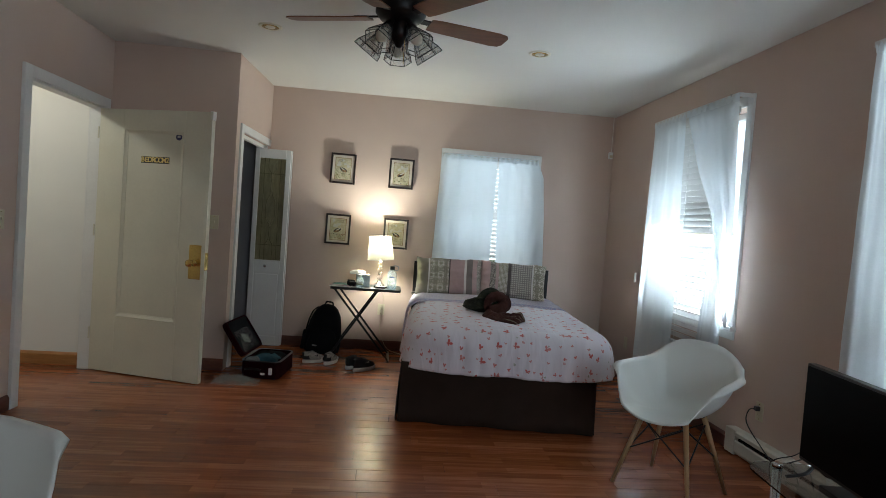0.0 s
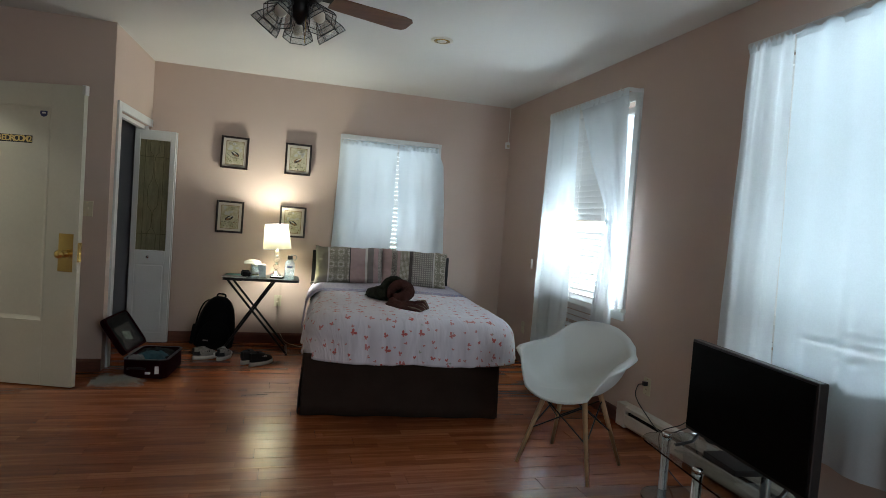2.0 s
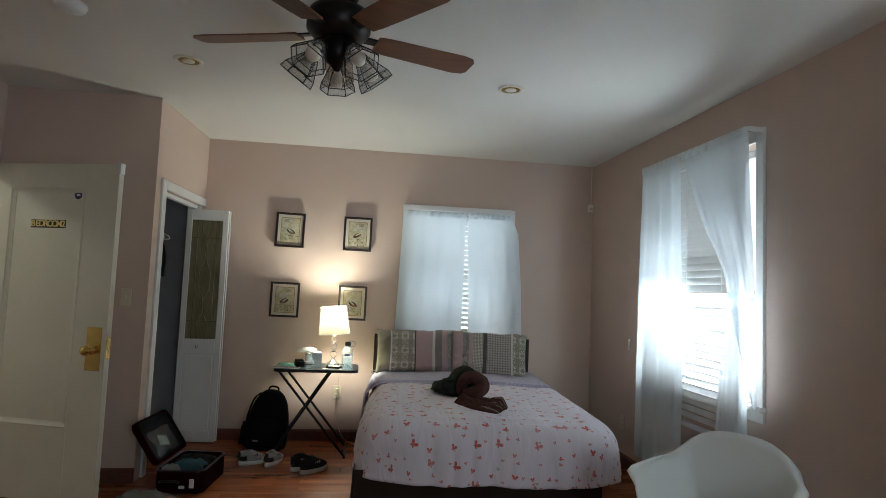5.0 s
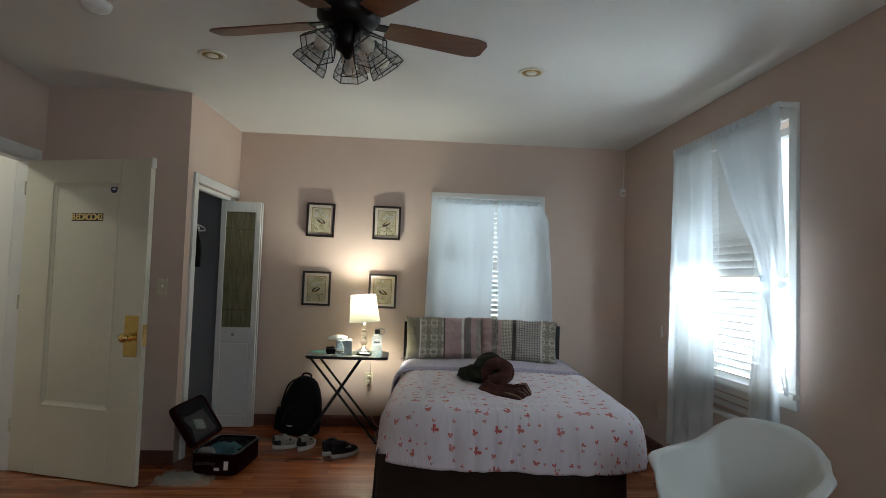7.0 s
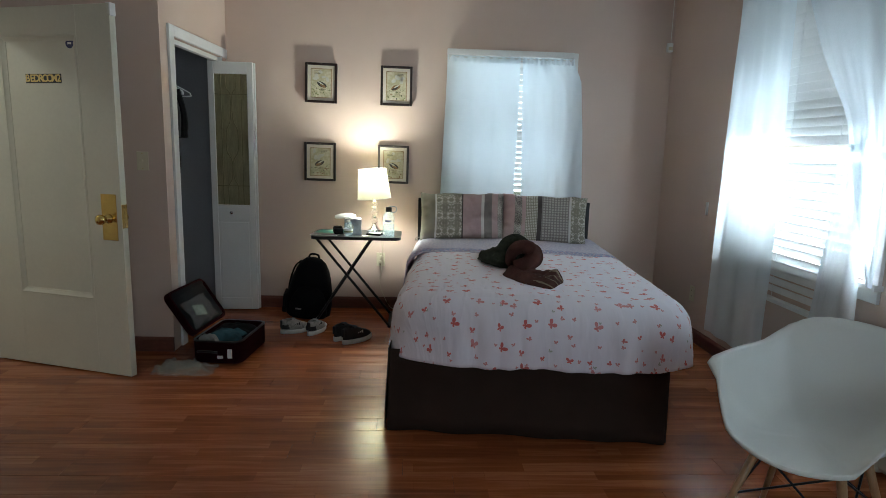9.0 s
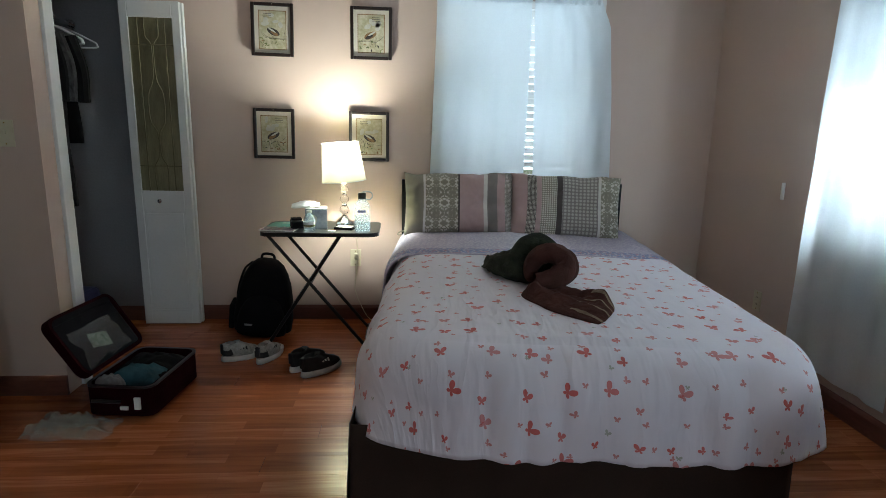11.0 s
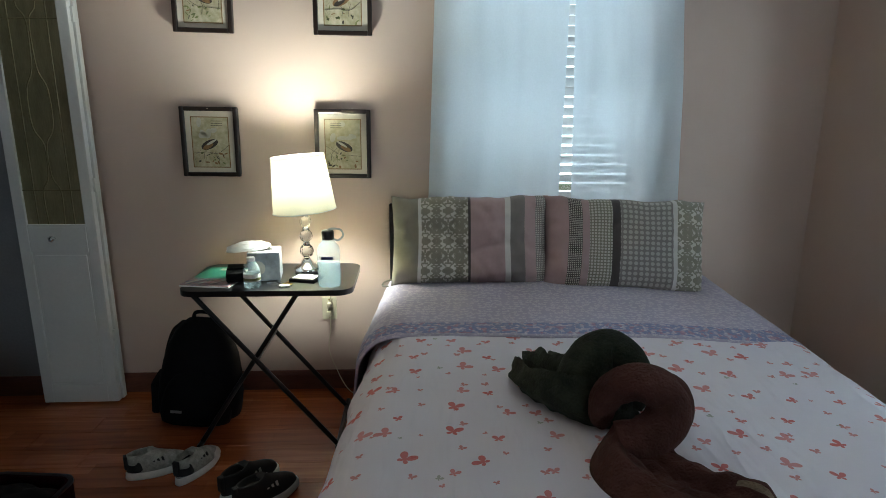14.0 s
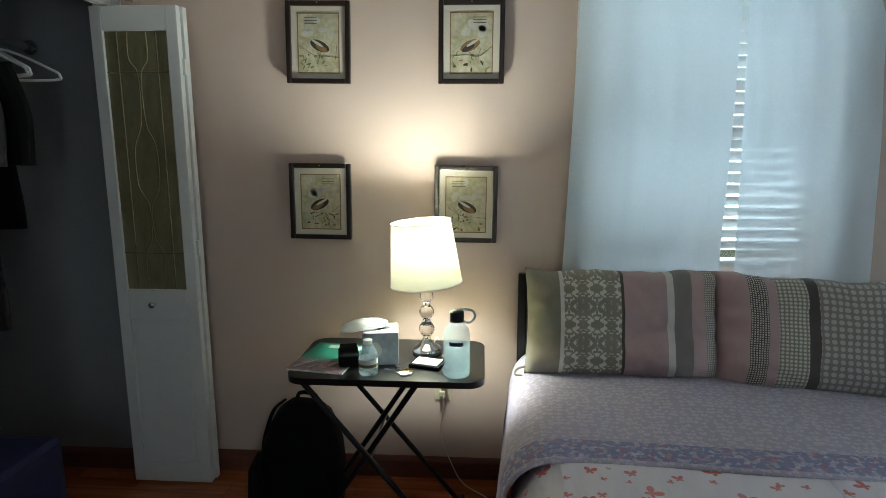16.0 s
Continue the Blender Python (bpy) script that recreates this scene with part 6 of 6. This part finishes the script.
def shoe(label, m, upper, stripe, group):
    """A running shoe; its toe points to +y."""
    s = thing("running_shoe", label, "shoe", m @ Matrix.Diagonal((0.92, 0.86, 1.0, 1) if upper is BLKS else (0.86, 0.76, 0.92, 1)), group=group)
    def outline(w, z_, l0, l1, k4=1.0):
        o = []
        for i in range(28):
            a = 2 * math.pi * i / 28
            y = (l0 + l1) / 2 + (l1 - l0) / 2 * math.sin(a)
            f = (y - l0) / (l1 - l0)
            ww = w * (0.72 + 0.38 * math.sin(min(1, f * 1.15) * math.pi * 0.62)) * k4
            o.append((ww * math.copysign(abs(math.cos(a)) ** 0.75, math.cos(a)), y, z_ + 0.012 * max(0, f - 0.72) ** 1 * 2))
        return o
    part("sole", rings([outline(0.044, 0.0, -0.14, 0.138), outline(0.049, 0.008, -0.146, 0.145), outline(0.047, 0.030, -0.143, 0.143), outline(0.042, 0.034, -0.136, 0.138)]), RUBW, s, "white rubber sole", True)
    lv = []
    for z_, w_, l0, l1 in ((0.030, 0.044, -0.138, 0.138), (0.048, 0.043, -0.136, 0.128), (0.064, 0.039, -0.132, 0.098), (0.078, 0.034, -0.130, 0.052), (0.092, 0.031, -0.131, 0.014), (0.106, 0.031, -0.134, -0.010), (0.109, 0.027, -0.131, -0.016), (0.104, 0.023, -0.122, -0.024), (0.075, 0.021, -0.118, -0.02)):
        lv.append(outline(w_, z_, l0, l1))
    part("upper", rings(lv), upper, s, smooth=True)
    part("inside", rings([outline(0.0225, 0.0765, -0.120, -0.022), outline(0.0225, 0.080, -0.120, -0.022)]), BLKC, s, "dark opening", True)
    if upper is GREYS:
        part("heel_patch", rings([outline(0.0435, 0.042, -0.1385, -0.055), outline(0.0425, 0.070, -0.1355, -0.070), outline(0.037, 0.074, -0.132, -0.08)], True, False), BLKS, s, "black heel patch", True)
        part("toe_cap", rings([outline(0.0452, 0.034, 0.03, 0.1395), outline(0.044, 0.046, 0.045, 0.131), outline(0.040, 0.0525, 0.05, 0.118)], True, True), RUBW, s, "white toe cap", True)
    for i in range(5):
        y = 0.012 + i * 0.018
        zz = 0.092 - i * 0.0085
        part("lace", sweep([(-0.02, y, zz - 0.006), (0, y - 0.004, zz + 0.004), (0.02, y, zz - 0.006)], 0.0028, 6, 4), stripe, s)
    part("tongue", box(-0.018, 0.018, -0.012, 0.02, 0.080, 0.115, 0.007, m=Matrix.Rotation(radians(14), 4, "X")), upper, s)
    for i in range(3):
        for sg_ in (-1, 1):
            part("side_stripe", box(sg_ * 0.043 - 0.0015, sg_ * 0.043 + 0.0015, -0.004 + i * 0.02, 0.006 + i * 0.02, 0.036, 0.072, m=Matrix.Rotation(radians(-sg_ * 4), 4, "Y") @ Matrix.Rotation(radians(14), 4, "X")), stripe, s)
    part("heel_tab", box(-0.014, 0.014, -0.146, -0.128, 0.05, 0.108, 0.006), stripe if upper is GREYS else upper, s)
    return s


g1, g2 = "grey shoes on the floor", "black shoes on the floor"
shoe("grey and white running shoe beside the backpack", pose(-0.855, 5.335, 0, 0, 0, -62), GREYS, BLKS, g1)
shoe("grey and white running shoe beside the backpack", pose(-0.705, 5.335, 0, 0, 0, -22), GREYS, BLKS, g1)
shoe("black running shoe with white stripes and white sole", pose(-0.475, 5.22, 0, 0, 0, -38), BLKS, RUBW, g2)
shoe("black running shoe with white stripes and white sole", pose(-0.395, 5.145, 0, 0, 0, -46), BLKS, RUBW, g2)

# ---- things on the table ----
TISG = mat("grey_green_carton", (0.36, 0.40, 0.45), 0.5, var=0.25, scale=10, fine=60, bump=0.0)
BOTTLEG = sheer("bluish_bottle_plastic", (0.48, 0.62, 0.65), 0.66, 0.5)
WATERM = sheer("tinted_water", (0.55, 0.74, 0.80), 0.80, 0.6)
bt = thing("water_bottle", "tall clear blue plastic bottle with black loop cap", "bottle", pose(-0.198, 5.502, TZ) @ Matrix.Diagonal((1, 1, 1.08, 1)))
part("bottle_body", lathe([(0.002, 0.0), (0.040, 0.001), (0.044, 0.006), (0.044, 0.128), (0.040, 0.146), (0.024, 0.164), (0.022, 0.172), (0.002, 0.173)], 30), BOTTLEG, bt, smooth=True)
part("water", lathe([(0.002, 0.004), (0.040, 0.005), (0.041, 0.086), (0.002, 0.087)], 30), WATERM, bt, "clear water")
part("cap", lathe([(0.0225, 0.170), (0.0235, 0.172), (0.0235, 0.198), (0.021, 0.203), (0.002, 0.204)], 24), BLACKP, bt, "black screw cap", True)
part("strap_loop", sweep([(0.022, 0, 0.170), (0.042, 0, 0.168), (0.058, 0, 0.184), (0.050, 0, 0.204), (0.02, 0, 0.209), (0.0, 0, 0.204)], 0.004, 8, 6), TISG, bt)
part("label_bar", rings([[(0.0447 * math.cos(a), 0.0447 * math.sin(a), z_) for a in [radians(-120 + 6 * i) for i in range(11)]] for z_ in (0.104, 0.116)], False, False), NAVY, bt, "dark blue printed bar")
TISP = sheer("tissue_paper", (0.9, 0.9, 0.88), 0.0, 0.35)
tb = thing("tissue_box", "grey and white tissue box with tissue pulled out", "tissue box", pose(-0.472, 5.625, TZ, 0, 0, 8))
part("carton", box(-0.062, 0.062, -0.057, 0.057, 0.0, 0.115, 0.002), TISG, tb)
part("top_panel", box(-0.058, 0.058, -0.053, 0.053, 0.1152, 0.1165), PLASTW, tb)
part("opening", slab([(0.035 * math.cos(a * math.pi / 10), 0.022 * math.sin(a * math.pi / 10)) for a in range(20)], 0.1166, 0.1175), DARKGAP, tb)
tw = part("tissue", wing([(0.02, 0.01, 0.022, 0.016, 80), (-0.01, -0.005, 0.036, 0.026, 70), (-0.05, -0.02, 0.044, 0.030, 62), (-0.09, -0.035, 0.040, 0.030, 60), (-0.118, -0.042, 0.034, 0.022, 60)], 28, 0.8, 0.010), TISP, tb, "white tissue", True)
tw.location = (0, 0, 0.118)
part("pattern_patch", blot(-0.02, 0.055, 0.025, 0.028, 20, -0.0575), PALE, tb)
sb = thing("water_bottle", "small half-full clear plastic water bottle", "bottle", pose(-0.492, 5.492, TZ))
part("bottle_body", lathe([(0.002, 0.0), (0.028, 0.001), (0.031, 0.005), (0.030, 0.03), (0.031, 0.06), (0.029, 0.078), (0.016, 0.098), (0.013, 0.106), (0.002, 0.107)], 26), BOTTLEG, sb, smooth=True)
part("paper_label", lathe([(0.0316, 0.026), (0.0316, 0.056)], 26, cap=False), PLASTW, sb, "white and green paper label")
part("label_pattern", lathe([(0.0319, 0.030), (0.0319, 0.040)], 26, cap=False), LEAFI, sb)
part("cap", lathe([(0.015, 0.104), (0.015, 0.118), (0.002, 0.119)], 18), PLASTW, sb, "white cap")
GRN = mat("green_magazine", (0.02, 0.24, 0.17), 0.35, var=0.1, scale=12, fine=60, bump=0.0)
MIX = mat("magazine_photo", (0.42, 0.20, 0.17), 0.35, var=0.5, scale=40, fine=120, bump=0.0, color2=(0.10, 0.12, 0.20))
ma = thing("magazine", "green magazine with a colourful photo on its cover", "magazine", pose(-0.655, 5.62, TZ, 0, 0, -9))
part("pages", box(-0.10, 0.10, -0.135, 0.135, 0.0, 0.006, 0.001), PLASTW, ma)
part("cover", box(-0.10, 0.10, -0.03, 0.135, 0.0062, 0.0070), GRN, ma)
part("cover_photo", box(-0.10, 0.10, -0.135, -0.03, 0.0062, 0.0070), MIX, ma)
part("title_bar", box(-0.045, 0.085, 0.085, 0.115, 0.0072, 0.0076), PALE, ma, "pale title bar")
for i in range(3):
    part("stick", rod((-0.08 + i * 0.05, -0.12, 0.0105), (-0.06 + i * 0.05 + 0.03, -0.05 + 0.01 * i, 0.0105), 0.002, n=6), PALE, ma, "thin pale pen-like bar")
sp = thing("dark_pouch", "small dark folded pouch on the magazine", "pouch", pose(-0.575, 5.565, TZ + 0.008, 0, 0, 14))
part("pouch", box(-0.035, 0.035, -0.05, 0.05, 0.0, 0.045, 0.012, 3), BLKC, sp)
part("flap", box(-0.03, 0.03, -0.02, 0.052, 0.0455, 0.052, 0.003), BLKC, sp)
ky = thing("keys", "bunch of brass and steel keys on the table", "keys", pose(-0.392, 5.512, TZ, 0, 0, 30))
part("ring", sweep([(0.014 * math.cos(a * math.pi / 6), 0.014 * math.sin(a * math.pi / 6), 0.003) for a in range(13)], 0.0012, 6, 3), CHROME, ky)
for i, (a, mt) in enumerate(((20, BRASS), (75, CHROME), (-40, BRASS), (150, CHROME))):
    kb = slab([(0.012, -0.003), (0.034, -0.003), (0.034, -0.007), (0.05, -0.007), (0.05, 0.007), (0.034, 0.007), (0.034, 0.003), (0.012, 0.003)], 0.001 + i * 0.002, 0.0028 + i * 0.002, m=Matrix.Rotation(radians(a), 4, "Z"))
    part("key", kb, mt, ky)
part("fob", slab(round_rect(-0.01, 0.03, -0.045, -0.012, 0.008, 4), 0.001, 0.006), PLASTW, ky, "white plastic fob")
ph = thing("wallet", "black wallet with a pale card on the table", "wallet", pose(-0.302, 5.575, TZ, 0, 0, -16))
part("wallet_body", box(-0.055, 0.055, -0.04, 0.04, 0.0, 0.014, 0.004), BLKC, ph)
part("card", box(-0.045, 0.045, -0.030, 0.032, 0.0145, 0.016), PALE, ph, "pale card")

# ---- closet contents ----
rail = thing("closet_rod", "metal hanging rod across the closet", "closet rod", pose(0, 0, 0))
part("tube", rod((-1.93, 5.03, 1.82), (-1.93, 6.0, 1.82), 0.014), CHROME, rail)
part("flange", rod((-1.93, 5.99, 1.82), (-1.93, 6.0, 1.82), 0.03), CHROME, rail)
part("flange", rod((-1.93, 5.03, 1.82), (-1.93, 5.04, 1.82), 0.03), CHROME, rail)


def hanger(y, swing):
    hg = thing("clothes_hanger", "white plastic clothes hanger on the closet rod", "hanger", pose(-1.93, y, 1.82, 0, 0, swing), group="hangers in the closet")
    part("hook", sweep([(0.0, 0, -0.03), (0.0, 0, 0.0), (0.012, 0, 0.022), (0.0, 0, 0.032), (-0.016, 0, 0.02)], 0.003, 6, 6), CHROME, hg)
    part("hanger_frame", sweep([(-0.21, 0, -0.125), (-0.18, 0, -0.10), (0.0, 0, -0.03), (0.18, 0, -0.10), (0.21, 0, -0.125), (0.19, 0, -0.14), (0.0, 0, -0.142), (-0.19, 0, -0.14), (-0.21, 0, -0.125)], 0.005, 7, 5), PLASTW, hg)
    return hg


for y, s_ in ((5.67, 6), (5.74, -8), (5.82, 12)):
    hanger(y, s_)


def garment(label, y, wtop, length, material, swing):
    t = thing("hanging_garment", label, "clothes", pose(-1.93, y, 0, 0, 0, swing))
    hanger_z = 1.79
    lp = []
    for i in range(16):
        f = i / 15
        z_ = hanger_z - 0.02 - f * length
        w_ = 0.06 + (wtop - 0.06) * min(1, f * 5) + 0.02 * f
        lp.append([(w_ * math.cos(a) * (1 + 0.08 * noise.noise(Vector((a * 2, f * 3, y)))), 0.035 * math.sin(a) * (1 + 0.5 * noise.noise(Vector((a * 3, f * 2, y + 3)))), z_) for a in [2 * math.pi * j / 28 for j in range(28)]])
    part("garment_body", rings(lp), material, t, smooth=True)
    part("hook", sweep([(0, 0, hanger_z - 0.03), (0, 0, 1.82), (0.012, 0, 1.842), (0, 0, 1.852), (-0.016, 0, 1.84)], 0.003, 6, 5), CHROME, t)
    part("sleeve", sweep([(wtop * 0.9, 0, hanger_z - 0.09), (wtop * 1.12, 0.01, hanger_z - 0.25), (wtop * 1.15, 0, hanger_z - 0.42)], [0.05, 0.045, 0.04], 10, 6), material, t)


PLAID = mat("dark_plaid_cloth", (0.06, 0.06, 0.065), 0.9, var=0.5, scale=26, fine=90, bump=0.3, stretch=(1, 1, 0.5))
garment("black shirt hanging in the closet", 5.58, 0.20, 0.62, BLKC, 4)
garment("dark plaid shirt hanging in the closet", 5.49, 0.20, 0.95, PLAID, -5)
garment("dark navy coat hanging in the closet", 5.38, 0.20, 1.05, BLKC, 2)
nb = thing("storage_bag", "dark navy fabric bag on the closet floor", "bag", pose(-1.95, 5.45, 0))
part("bag_body", box(-0.20, 0.20, -0.25, 0.25, 0.0, 0.32, 0.05, 3), NAVY, nb)
part("bag_handle", sweep([(-0.08, 0, 0.31), (-0.07, 0, 0.38), (0.07, 0, 0.38), (0.08, 0, 0.31)], 0.010, 8, 6), NAVY, nb)
# hall light
hl = thing("hall_ceiling_light", "white glass dome light on the hall ceiling", "ceiling light", pose(-3.3, 3.9, H))
part("dome", lathe([(0.15, 0.0), (0.14, -0.04), (0.10, -0.075), (0.05, -0.09), (0.002, -0.092)], 28), sheer("opal_glass", (0.95, 0.94, 0.9), 0.3, 0.7), hl, smooth=True)
part("rim", lathe([(0.15, 0.0), (0.165, 0.0), (0.165, -0.012), (0.15, -0.014)], 28), BRASS, hl)

# ---- floor boards ----


def floor_boards():
    base = tagged(part("floor", box(-4.4, -2.6, 2.5, 4.96, -0.12, -0.006, bm=box(-2.6, 2.23, -1.65, 6.2, -0.12, -0.006)), DARKGAP), "glossy orange-brown oak laminate floor", "floor", kind="structure")
    rng = random.Random(5)
    wide, long = 0.130, 1.38
    meshes = {}
    rest = bmesh.new()
    rows_n = int(7.52 / wide) + 1
    for r in range(rows_n):
        y0 = 6.02 - wide * (r + 1)
        x = -4.3 - rng.random() * long
        while x < 2.05:
            a, b = max(x, -4.3), min(x + long, 2.05)
            x += long
            if y0 < 2.6 or y0 + wide > 4.87:
                a = max(a, -2.59)
            if b - a < 0.05:
                continue
            if y0 > 0.75:
                key = round(b - a, 3)
                if key not in meshes:
                    bm = box(0.0005, b - a - 0.0005, 0.0005, wide - 0.0005, -0.006, 0.0, 0.0009, 1)
                    me = bpy.data.meshes.new("plank")
                    bm.to_mesh(me)
                    bm.free()
                    me.materials.append(FLOOR)
                    meshes[key] = me
                ob = new("plank", meshes[key])
                ob.location = (a, y0, 0)
                ob.parent = base
            else:
                box(a + 0.0005, b - 0.0005, y0 + 0.0005, y0 + wide - 0.0005, -0.006, 0.0, bm=rest)
    ob = part("planks", rest, FLOOR, base)
    ob["kind"] = "stuff"


floor_boards()
